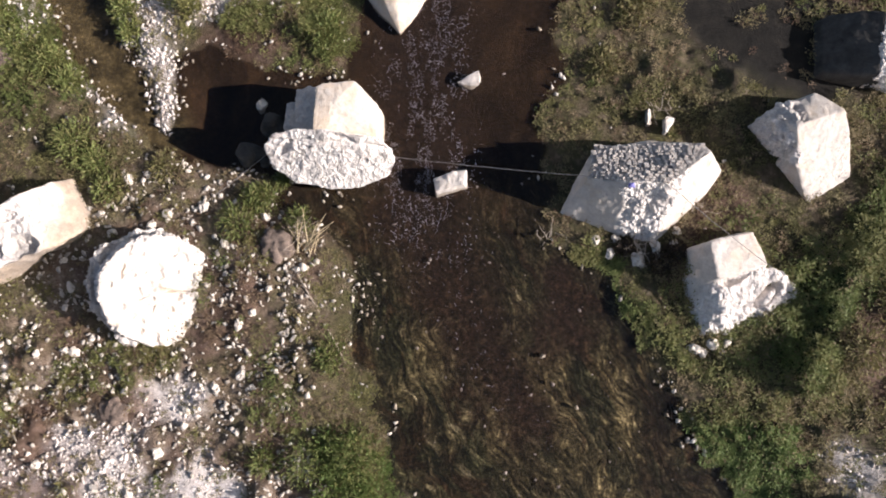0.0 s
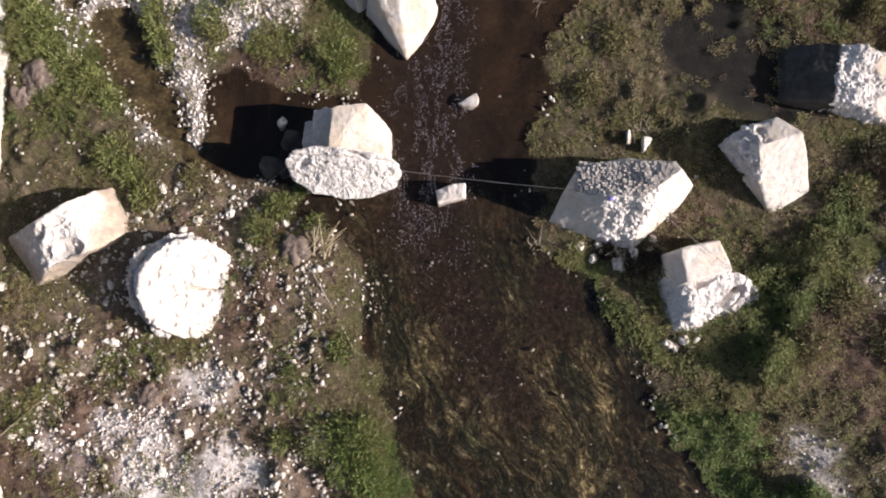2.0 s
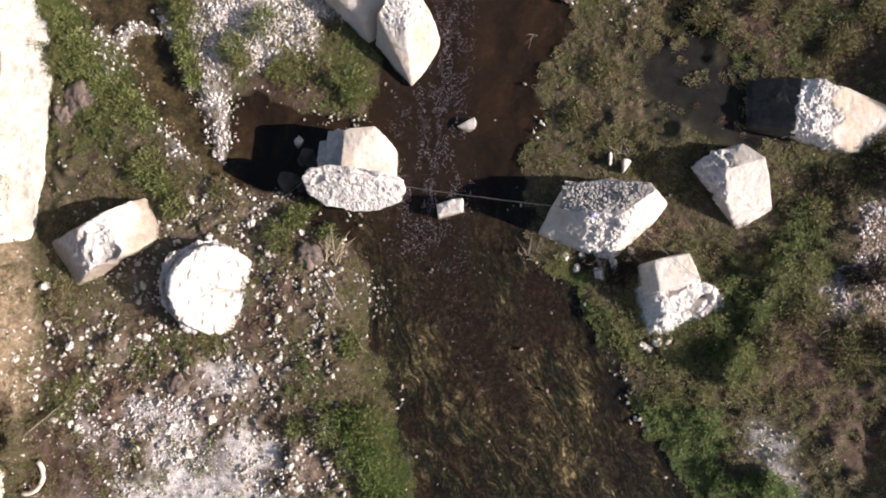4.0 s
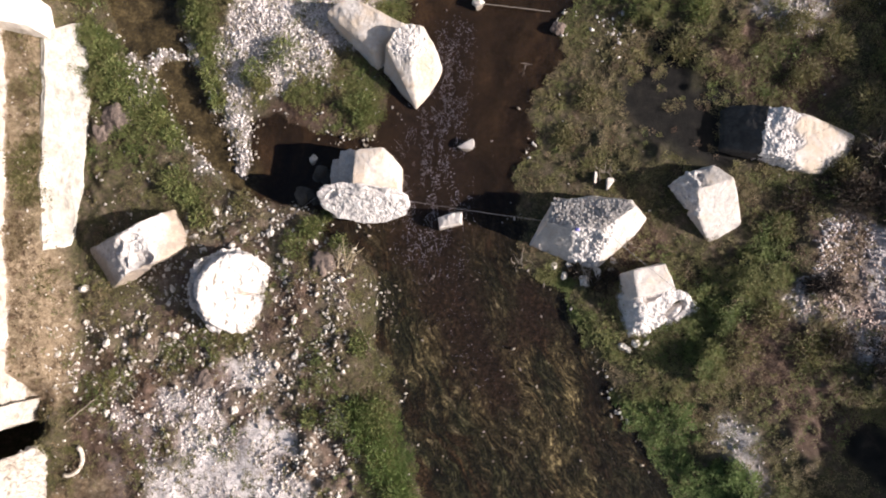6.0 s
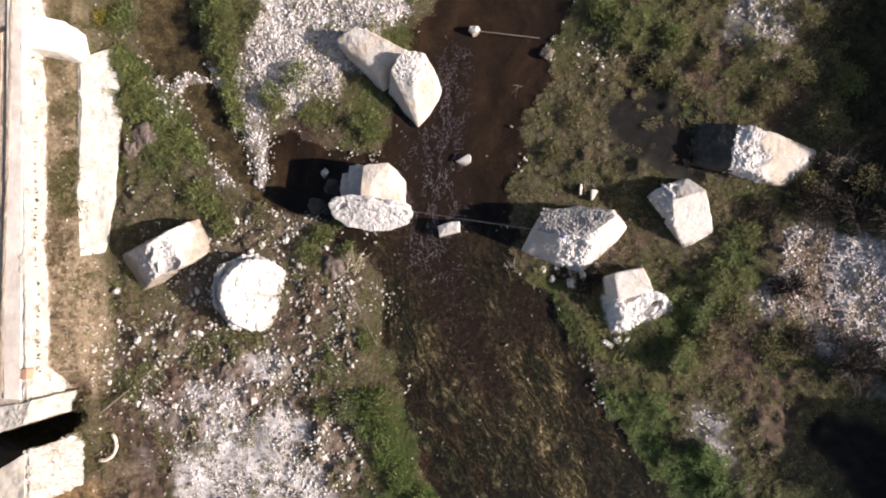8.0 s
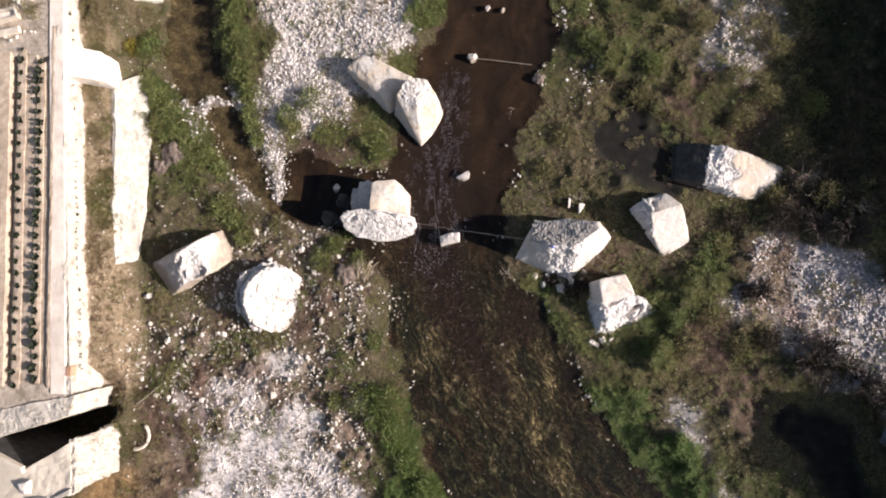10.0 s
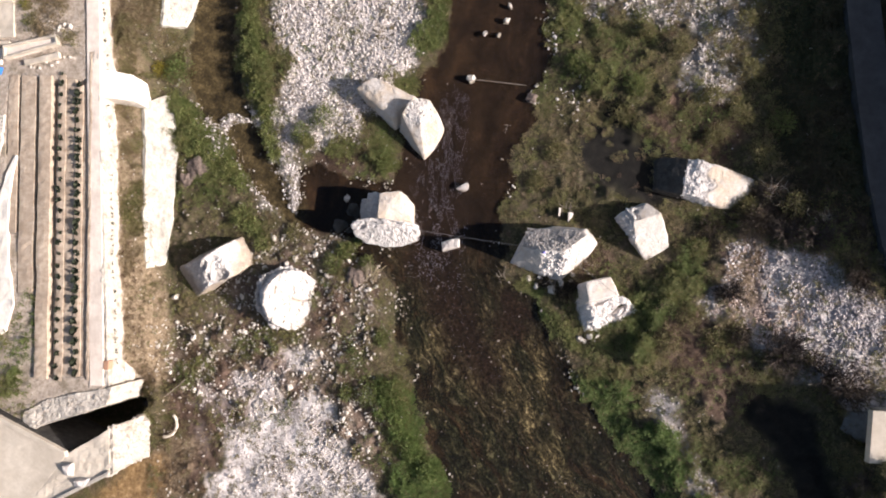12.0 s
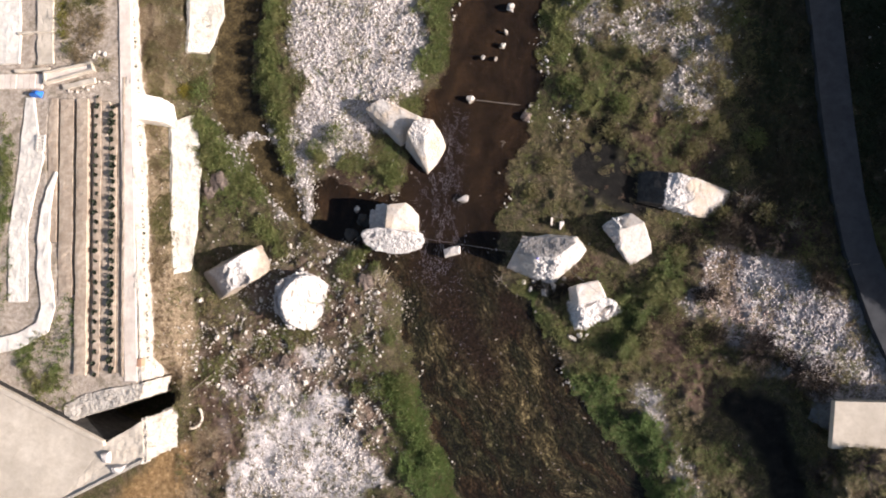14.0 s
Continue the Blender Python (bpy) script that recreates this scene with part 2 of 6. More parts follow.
BRICK = plain_material("red_brick", (0.36, 0.19, 0.12), (0.50, 0.30, 0.2), 6.0)

# ---- the lie of the land ----
RNG = np.random.default_rng(7)
LATTICE = RNG.random((256, 256))


def fbm(x, y, size, octaves=4, shift=0.0):
    """Soft noise, about -1 to 1, whose largest lumps are size metres wide."""
    total, amp, norm = 0.0, 1.0, 0.0
    x, y = np.asarray(x, float), np.asarray(y, float)
    for k in range(octaves):
        u, v = x / size + 37.3 * k + shift, y / size + 17.9 * k - shift
        i, j = np.floor(u).astype(int), np.floor(v).astype(int)
        f, g = u - i, v - j
        f, g = f * f * (3 - 2 * f), g * g * (3 - 2 * g)
        a = LATTICE[i % 256, j % 256] * (1 - f) + LATTICE[(i + 1) % 256, j % 256] * f
        b = LATTICE[i % 256, (j + 1) % 256] * (1 - f) + LATTICE[(i + 1) % 256, (j + 1) % 256] * f
        total, norm = total + amp * (2 * (a * (1 - g) + b * g) - 1), norm + amp
        amp, size = amp * 0.55, size * 0.5
    return total / norm * 1.7


def chain(x, y, knots):
    """Distance to a band through the knots (x, y, half width): negative inside."""
    best = np.full(np.shape(x), 1e9)
    for (x0, y0, r0), (x1, y1, r1) in zip(knots, knots[1:]):
        dx, dy = x1 - x0, y1 - y0
        s = np.clip(((x - x0) * dx + (y - y0) * dy) / (dx * dx + dy * dy), 0, 1)
        best = np.minimum(best, np.hypot(x - x0 - s * dx, y - y0 - s * dy) - (r0 + s * (r1 - r0)))
    return best


def step(d, soft):
    """1 where d is well below 0, 0 well above."""
    t = np.clip(0.5 - d / (2 * soft), 0, 1)
    return t * t * (3 - 2 * t)


RIVER = [(3, 90, 5), (2.3, 24.3, 3.2), (2.3, 19.4, 3.1), (1.9, 16.5, 3.5), (1.0, 13.7, 3.6), (-0.3, 10.5, 3.8), (-0.9, 7.7, 3.5), (-1.0, 5.0, 3.3), (-0.6, 2.7, 3.5),
         (0.1, -0.4, 3.9), (1.4, -2.6, 4.5), (2.2, -4.8, 4.8), (3.4, -7.8, 4.9), (5.1, -9.9, 5.1), (6.4, -12.1, 5.5), (7.1, -14.8, 5.8), (12, -80, 9)]
STREAM = [(-13, 60, 2), (-15.9, 24.7, 1.6), (-16.2, 22.0, 1.6), (-16.8, 18.4, 1.6), (-16.7, 15.4, 1.6), (-15.9, 13.0, 1.4), (-14.6, 11.5, 1.2), (-13.6, 9.6, 0.95), (-12.5, 7.8, 0.75), (-11.9, 6.6, 0.6), (-11.0, 6.0, 0.7)]
POOL = [(-11.0, 6.2, 0.8), (-9.6, 6.8, 2.0), (-7.8, 6.2, 2.0), (-5.0, 5.8, 2.2), (-2.2, 5.0, 2.3)]
BAY = [(0.5, 3.7, 1.6), (2.3, 3.7, 1.0), (3.0, 3.8, 0.7)]
BACKWATER = [(-6.6, 3.5, 0.4), (-4.6, 3.1, 0.9), (-3.0, 2.4, 1.2)]
SLACK = [(9.0, 11.8, 0.9), (9.4, 9.6, 1.6), (10.6, 8.7, 1.4), (12.3, 8.6, 1.2)]
# ground kept bare and coloured dark to deepen the bridge's shadow
BRIDGE_SHADOW = [(17.6, -5.6, 0.9), (19.6, -6.4, 1.3), (20.4, -8.8, 1.2), (20.9, -12.0, 1.0), (21.2, -20.0, 1.0)]
GRAVEL = {
    "north": [(-7.5, 40, 5.6), (-7.7, 22.0, 5.3), (-7.9, 18.0, 4.7), (-8.0, 15.2, 3.9), (-8.8, 13.0, 2.7), (-9.2, 11.6, 1.5)],
    "south": [(-10.8, -3.9, 1.2), (-11.4, -7.0, 3.2), (-11.4, -10.0, 4.6), (-10.9, -12.6, 5.9), (-11, -40, 7)],
    "east": [(17.7, 2.4, 2.0), (21.2, 0.1, 3.2), (25.0, -2.4, 3.0), (26.5, -0.1, 1.9)],
    "uphill": [(15.4, 22, 1.2), (16.2, 18.8, 1.5), (16.9, 16.1, 1.2), (13.2, 14.2, 0.9)],
    "bank": [(9.2, 20.7, 1.2), (13.0, 20.7, 1.6)],
    "strip": [(11.8, -5.0, 0.4), (12.8, -6.6, 0.65), (14.0, -8.5, 0.75), (15.0, -10.6, 0.8), (16, -14, 0.8)],
    "spit": [(-11.9, 12.5, 0.8), (-11.4, 9.8, 1.0), (-11.1, 8.4, 0.9), (-10.85, 7.0, 0.8), (-10.8, 6.2, 0.5)],
    "knoll": [(-10.0, 12.2, 1.2), (-7.6, 11.7, 1.1), (-6.9, 10.8, 0.7)],
    "bar": [(-16.9, 11.9, 0.5), (-16.1, 10.5, 0.6), (-14.9, 12.2, 0.8), (-13.9, 11.9, 0.7)],
    "brook": [(-13.6, 8.0, 0.3), (-12.6, 7.4, 0.45), (-12.6, 6.8, 0.3)],
    "brink": [(-15.3, 11.3, 0.7), (-13.9, 12.3, 0.3), (-11.1, 9.9, 0.25), (-10.9, 12.2, 0.4), (-11.6, 15.8, 0.4)],
}
GREENS = {
    "island": [(-1.4, 26.2, 0.7), (-1.65, 21.4, 0.65), (-2.5, 17.7, 0.6), (-3.3, 14.7, 0.5)],
    "hedge": [(-13.8, 24, 0.6), (-14.0, 19.0, 0.8), (-13.8, 16.0, 0.85), (-13.2, 13.2, 0.8), (-12.5, 11.2, 0.6), (-12.2, 9.8, 0.4)],
    "west": [(-18.4, 12.4, 0.5), (-17.3, 10.6, 0.9), (-15.4, 8.8, 0.9), (-14.2, 8.0, 0.4)],
    "shore": [(-4.2, -5.6, 0.3), (-3.5, -6.9, 0.9), (-1.8, -9.4, 1.4), (-0.4, -14.0, 1.7)],
    "lip": [(4.5, 0.8, 0.35), (5.0, 0.0, 0.6), (6.2, -1.5, 0.8), (7.2, -2.2, 0.6)],
    "thicket": [(7.4, -4.4, 1.4), (8.9, -6.3, 1.6), (11.1, -7.7, 1.6), (12.0, -10.8, 1.9), (13.5, -14, 2.0)],
    "ridge": [(6.4, 24, 1.0), (6.6, 19.3, 1.2), (7.0, 15.7, 1.2), (8.6, 14.9, 0.7)],
    "meadow": [(14.4, 3.6, 0.7), (13.2, 1.6, 1.2), (11.8, -0.6, 1.0), (11.0, -2.2, 0.5)],
    "knoll": [(-9.4, 10.4, 0.8), (-8.6, 10.0, 0.6)],
    "hummock": [(-5.0, 10.2, 0.5), (-4.9, 8.7, 0.5)],
}


def wall_x(y):
    """The face of the garden wall."""
    return -21.65 - 0.105 * (y - 9.4)


def bed_x(y, off=0.0):
    """A line along the vegetable bed, so far east of its western row."""
    return -23.6 - 0.062 * y + off


RIFFLE = [(-0.6, 13.0, 0.6), (-1.6, 9.0, 1.2), (-1.4, 5.0, 1.3), (-1.6, 2.5, 1.2), (0.4, -1.5, 0.9), (1.8, -4.0, 0.7)]


BAR = [(-16.9, 11.9, 0.2), (-16.1, 10.9, 0.3), (-15.2, 12.1, 0.35), (-13.9, 11.9, 0.3)]
SPIT = [(-12.2, 12.5, 0.5), (-11.4, 9.8, 0.65), (-11.1, 8.4, 0.5), (-10.85, 7.0, 0.42), (-10.8, 6.2, 0.25)]


def wet(x, y):
    w = (0.75 - 0.35 * (x < -4)) * fbm(x, y, 2.0, 5)
    d = np.minimum(np.minimum(chain(x, y, RIVER), chain(x, y, STREAM)), np.minimum(np.minimum(chain(x, y, POOL), chain(x, y, BAY)), chain(x, y, BACKWATER))) + w
    return np.maximum(np.maximum(d, -chain(x, y, SPIT) - 0.4 * w), -chain(x, y, BAR) - 0.9 * w - 0.1)


def gravel_at(x, y):
    w = (1.7 + 0.9 * (y < 0) * (x < 0) - 0.6 * (y > 10) * (x < 0)) * fbm(x, y, 2.6, 6, 3.1)
    thin = 1 - 0.55 * (x > 5) * (y > 10)
    calm = ("strip", "spit", "bar", "brook", "knoll")
    return np.max([step(chain(x, y, k) + w * (0.45 if name in calm else 1.0), 0.5) * (0.7 if name in calm else 1.0) for name, k in GRAVEL.items()], axis=0) * thin


def green_at(x, y):
    w = 1.5 * fbm(x, y, 2.0, 5, 9.7) + 0.1
    return np.max([step(chain(x, y, k) + w, 0.45) for k in GREENS.values()], axis=0)


BLOCK_SPOTS = [(8.9, 0.3, 2.7), (6.0, 3.4, 3.2), (11.3, 4.8, 2.7), (13.6, 4.2, 1.8), (-10.5, 0.4, 2.4), (-15.3, 2.2, 2.7), (-5.0, 5.5, 2.4), (-4.0, 12.0, 2.6), (14.8, 8.0, 3.2)]


def mounds(x, y):
    """Swell of bushes and scrub over the soil."""
    g = green_at(x, y)
    lumps = np.clip(fbm(x, y, 0.9, 3, 15.0) + 0.25, 0, 1.2)
    low = np.clip(fbm(x, y, 0.7, 3, 19.0) + 0.05, 0, 1.2)
    clear = np.min([np.hypot(x - a, y - b) - r for a, b, r in BLOCK_SPOTS], axis=0)
    g = g * step(-clear, 0.4)
    low = low * step(-clear, 0.4)
    return g * (0.08 + 0.38 * lumps) + (1 - g) * (0.27 - 0.05 * (x > 7)) * low * (x > wall_x(y) + 2.9) * (1 - gravel_at(x, y))


def land(x, y):
    """Height of the ground, metres over the water."""
    x, y = np.asarray(x, float), np.asarray(y, float)
    d = wet(x, y)
    z = 0.24 + 0.16 * fbm(x, y, 4.0, 5, 5.5) + 0.06 * fbm(x, y, 0.7, 3, 2.0)
    z = z + 0.35 * step(14 - x, 6) + 0.6 * step(21 - x, 4)
    z = z * (1 - 0.55 * step(2.5 - x, 0.5) * step(x - 8.5, 2.0) * step(6.0 - y, 1.5))
    z = np.maximum(z, 0.08) + mounds(x, y) * np.clip(d / 3.0, 0, 1)
    clear = np.min([np.hypot(x - a, y - b) - r for a, b, r in BLOCK_SPOTS], axis=0)
    z = z - (z - 0.1) * 0.85 * step(clear, 0.5)
    z = z - (z - 0.03) * step(chain(x, y, SLACK) + 0.5 * fbm(x, y, 2.0, 4) - 0.2, 0.5)
    rise = np.clip(d / (2.0 + 1.6 * (x > 2)), 0, 1)
    sink = np.clip(-d / 2.4, 0, 1)
    z = np.where(d > 0, z * rise * (2 - rise), -0.24 * sink * (2 - sink) + 0.05 * fbm(x, y, 1.5, 4) * sink)
    # hillside in the east, beyond the road, and the low bank above the lane
    hill = np.clip((x - 33.0) / 5.0, 0, 1) * (step(4.2 - y, 1.5) * 8.3 + step(y + 8.6, 1.0) * 3.4 + 0.35 * fbm(x, y, 3, 4))
    bank = np.clip((x - 29.3) / 1.4, 0, 1) * step(-2.6 - y, 0.8) * (2.1 + 2.3 * step(1.2 - y, 1.6) + 0.2 * fbm(x, y, 2, 3))
    z = z + np.maximum(hill, bank)
    # earth bank beside the standing bridge
    z = z + np.clip((x - 21.9 + 0.3 * fbm(x, y, 1.5, 3)) / 0.9, 0, 1) * step(y + 7.2, 0.3) * (np.clip(2.3 + 0.3 * (y + 8.5), 0.9, 2.3) + 0.3 * fbm(x, y, 1.6, 4))
    # terrace and garden in the west
    wx = wall_x(y)
    north = step(-4.2 - y, 0.8)
    off = x - wx - 1.5 * step(16.2 - y, 1.2)
    z = z + north * (np.clip((2.25 - off) / 1.2, 0, 1) * 0.95 + np.clip((1.4 - off) / 1.6, 0, 1) * 0.9 + 0.1 * fbm(x, y, 1.0, 3) * (off < 2.8))
    z = np.where((x < wx - 0.2) & (y > -5.75 + 0.38 * (x + 20.8)), 3.4 + 0.04 * fbm(x, y, 1.2, 3), z)
    # furrows between the raised beds
    side = x - bed_x(y)
    dug = (side < 1.95) & (side > np.where(y < 0.5, -1.35, np.where(y < 4.1, -2.6, -3.45))) & (y > -4.4) & (y < 13.5)
    z = np.where(dug & (x < wx - 0.2), 3.16, z)
    # gully between garden wall and abutment, and the bank across its mouth
    z = z - 2.6 * step(chain(x, y, [(-24.6, -7.6, 0.3), (-22.3, -7.3, 0.9), (-20.6, -6.6, 0.7)]), 0.4) * (z < 3)
    z = z + (1.0 + 0.6 * fbm(x, y, 0.8, 4)) * step(chain(x, y, [(-19.0, -4.9, 0.3), (-18.9, -6.6, 0.3)]) + 0.4 * fbm(x, y, 1, 3), 0.5) * (z < 3)
    return z


def grid_axis(lo, hi, fine, far):
    a = np.arange(lo, hi + 1e-6, fine)
    out = [fine]
    while sum(out) < far:
        out.append(out[-1] * 1.35)
    out = np.cumsum(out)
    return np.concatenate([lo - out[::-1], a, hi + out])


def sheet(name, xs, ys, z_of, material, attrs=None):
    X, Y = np.meshgrid(xs, ys)
    Z = z_of(X, Y)
    n, m = len(ys), len(xs)
    i = (np.arange(n - 1)[:, None] * m + np.arange(m - 1)[None]).ravel()
    quads = np.stack([i, i + 1, i + m + 1, i + m], 1)
    me = mesh_of(name, np.stack([X, Y, Z], -1).reshape(-1, 3), quads)
    for key, f in (attrs or {}).items():
        a = me.attributes.new(key, "FLOAT", "POINT")
        a.data.foreach_set("value", np.clip(f(X, Y), 0, 1).ravel().astype(np.float32))
    me.materials.append(material)
    me.polygons.foreach_set("use_smooth", np.ones(len(quads), bool))
    return new(name, me)


def mesh_of(name, verts, faces):
    """A mesh from arrays; all faces have the same number of corners."""
    me = bpy.data.meshes.new(name)
    verts, faces = np.asarray(verts, np.float32), np.asarray(faces, np.int32)
    me.vertices.add(len(verts))
    me.vertices.foreach_set("co", verts.ravel())
    k = faces.shape[1]
    me.loops.add(faces.size)
    me.loops.foreach_set("vertex_index", faces.ravel())
    me.polygons.add(len(faces))
    me.polygons.foreach_set("loop_start", np.arange(0, faces.size, k, dtype=np.int32))
    me.update(calc_edges=True)
    return me


def dry_at(x, y):
    terrace = step(x - wall_x(y) - 1.4, 0.5) * step(-4.6 - y, 0.6)
    apron = step(chain(x, y, [(-20.2, 1.5, 1.6), (-19.4, -1.5, 1.2), (-19.6, -4.5, 1.0)]) + 0.5 * fbm(x, y, 2, 4), 0.5)
    garden = (x < wall_x(y)) * (y > -6)
    yard = step(chain(x, y, [(-17.0, -9.2, 0.9), (-18.5, -11.5, 1.8), (-20, -15, 3)]) + 0.4 * fbm(x, y, 1.5, 3), 0.5)
    sand = 0.85 * step(chain(x, y, [(17.4, 3.9, 0.8), (16.7, 1.9, 1.1), (16.0, -0.4, 0.5)]) + 0.5 * fbm(x, y, 1.2, 4), 0.5)
    return np.max([0.8 * terrace, apron, garden, yard, sand], axis=0)


def red_at(x, y):
    spots = [[(-13.8, -1.6, 0.9), (-12.6, -1.9, 0.6)], [(-15.2, -4.2, 1.0), (-14.6, -6.5, 1.1)], [(-9.0, -1.6, 0.9), (-7.6, 0.2, 0.7)], [(-12.4, -4.6, 0.6), (-11.2, -3.6, 0.5)], [(-17.0, -6.0, 1.3), (-16.4, -8.4, 1.8), (-16.6, -11.0, 1.2)], [(-13.6, -6.8, 0.8), (-13.0, -5.6, 0.6)], [(14.0, -1.6, 1.6), (15.6, -4.2, 1.8)], [(13.6, 12.0, 2.0), (16, 11.0, 1.6)], [(7.4, 2.0, 0.7), (8.6, 3.2, 0.8)], [(18.6, 6.6, 1.4), (21.6, 6.2, 1.8)], [(-7.4, 9.9, 0.6), (-6.6, 9.6, 0.6), (-7.8, 8.7, 0.6), (-9.2, 9.2, 0.4)], [(16.6, 3.6, 1.0), (17.8, 0.6, 0.8)]]
    w = 0.6 * fbm(x, y, 1.5, 4, 6.6)
    return np.maximum(np.max([step(chain(x, y, k) + w, 0.5) for k in spots], axis=0) * 0.8, 0.55 * stony(x, y) * clumps(x, y, 1.1, 52, 0.0))


def stony(x, y):
    bare = [[(-10.0, 1.7, 3.4), (-13.0, -3.0, 4.0), (-17.0, -3.1, 1.6)], [(-6.8, 1.4, 2.0), (-5.8, -1.0, 1.0)], [(-8, -3, 2), (-6, -8, 2.5)]]
    return np.max([step(chain(x, y, k) + 0.8 * fbm(x, y, 2, 4, 1.3), 0.9) for k in bare], axis=0)


def clumps(x, y, size=1.2, shift=20.0, bias=0.0):
    return step(bias - fbm(x, y, size, 3, shift), 0.35)


DARK_POOL = [(3.2, 0.6, 0.8), (3.3, -0.8, 1.2), (2.6, -1.7, 0.5)]
GOLD = [[(0.9, -3.0, 0.4), (1.3, -4.3, 0.6)], [(-1.5, -0.8, 0.3), (-1.7, -1.8, 0.4)], [(2.4, -2.7, 0.1), (2.7, -3.8, 0.2)], [(4.2, -2.0, 0.15), (4.9, -3.1, 0.25), (6.0, -5.0, 0.2), (6.6, -6.6, 0.1)], [(3.2, -4.2, 0.0), (5.2, -7.6, 0.1), (6.4, -10.0, 0.1)]]


def pale_at(x, y):
    """Thin dry silt between the strewn stones."""
    return 0.75 * stony(x, y) * (0.2 + 0.8 * clumps(x, y, 1.3, 20, 0.2)) * (1 - gravel_at(x, y))


def cover_at(x, y):
    """Where scrub hides the soil."""
    patch = step(0.15 - fbm(x, y, 1.8, 4, 12.0), 0.5)
    return (0.35 + 0.6 * patch * step(1.5 - x, 2.5)) * (wet(x, y) > 0) * (1 - 0.8 * stony(x, y))


def across(x, y):
    """Metres from the middle of the current, where the river is at its usual width."""
    mid = np.interp(-y, [-24.3, -13.7, -7.7, -2.7, 2.6, 7.8, 14.8], [2.3, 1.0, -0.9, -0.6, 1.4, 3.4, 7.1])
    half = np.interp(-y, [-7.7, 2.6, 7.8, 14.8], [3.5, 4.3, 4.9, 5.8])
    return 4.0 * (x - mid) / half + 0.55 * fbm(x, y, 2.4, 4, 44)


def put(me, key, values):
    me.attributes.new(key, "FLOAT", "POINT").data.foreach_set("value", np.asarray(values, np.float32))


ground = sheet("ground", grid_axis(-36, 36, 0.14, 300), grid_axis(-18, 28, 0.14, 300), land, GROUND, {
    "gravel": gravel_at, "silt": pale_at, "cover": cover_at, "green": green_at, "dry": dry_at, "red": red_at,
    "garden": lambda x, y: (x < wall_x(y)) * (y > -5.9 + 0.38 * (x + 20.8)) * 0.85, "ochre": lambda x, y: 0.85 * step(chain(x, y, [(-18.3, -9.6, 0.2), (-19.6, -11.4, 1.5), (-21.5, -15, 3)]) + 0.5 * fbm(x, y, 1.5, 3, 61), 0.6), "mud": lambda x, y: np.maximum(step(chain(x, y, SLACK) + 0.5 * fbm(x, y, 2.0, 4) - 0.5, 0.6), step(chain(x, y, BRIDGE_SHADOW) + 0.3 * fbm(x, y, 1.5, 4), 0.4)),
    "shallow": lambda x, y: step(chain(x, y, STREAM) - 0.3, 0.5), "deep": lambda x, y: np.maximum(0.9 * step(chain(x, y, RIFFLE) - 0.4, 0.9), 0.85 * step(chain(x, y, DARK_POOL) + 0.7 * fbm(x, y, 1.6, 4, 2.2), 0.8)),
    "gold": lambda x, y: np.max([0.85 * step(chain(x, y, k) - 0.2 + 1.3 * fbm(x * 1.5, y * 0.8, 1.1, 5, 7.7), 0.8) for k in GOLD], axis=0), "bed": lambda x, y: step(wet(x, y) - 0.1, 0.15), "algae": lambda x, y: step(y - 4.0 + 1.5 * fbm(x, y, 4, 3), 2.5) * step(-6 - x, 2)})
put(ground.data, "across", across(*np.array([v.co[:2] for v in ground.data.vertices]).T))
tagged(ground, "river flat of scrub, brown soil and white gravel", "ground", kind="structure")


def ripple(x, y):
    return 0.9 * step(chain(x, y, RIFFLE), 1.0)


water = sheet("water", np.arange(-20, 24, 0.24), np.arange(-24, 34, 0.24), lambda x, y: 0.012 * fbm(x * 1.8, y, 1.2, 3) + 0.09 * ripple(x, y) * fbm(x * 2.2, y * 0.9, 0.6, 3), WATER)
water.visible_shadow = False
tagged(water, "clear brown shallow river water with a riffle", "water", kind="structure")


# ---- building helpers ----
def part(name, bm, material, parent=None, label="", smooth=False):
    me = bpy.data.meshes.new(name)
    bm.to_mesh(me)
    bm.free()
    me.materials.append(material)
    if smooth:
        me.polygons.foreach_set("use_smooth", np.ones(len(me.polygons), bool))
    ob = new(name, me)
    ob.parent = parent
    return tagged(ob, label)


def shared(name, me, parent, m):
    ob = new(name, me)
    ob.parent = parent
    ob.matrix_local = m
    return ob


def hull(corners, bevel=0.07):
    bm = bmesh.new()
    for p in corners:
        bm.verts.new(p)
    r = bmesh.ops.convex_hull(bm, input=bm.verts)
    bmesh.ops.delete(bm, geom=[v for v in set(r["geom_interior"] + r["geom_unused"]) if isinstance(v, bmesh.types.BMVert) and v.is_valid], context="VERTS")
    bmesh.ops.dissolve_limit(bm, angle_limit=radians(4), verts=bm.verts, edges=bm.edges)
    if bevel:
        bmesh.ops.bevel(bm, geom=bm.edges[:], offset=bevel, segments=2, profile=0.6, affect="EDGES", clamp_overlap=True)
    bmesh.ops.triangulate(bm, faces=bm.faces)
    return bm


def fine(bm, longest):
    for _ in range(9):
        edges = [e for e in bm.edges if e.calc_length() > longest]
        if not edges:
            break
        bmesh.ops.subdivide_edges(bm, edges=edges, cuts=1)
        bmesh.ops.triangulate(bm, faces=[f for f in bm.faces if len(f.verts) > 3])
    bm.normal_update()


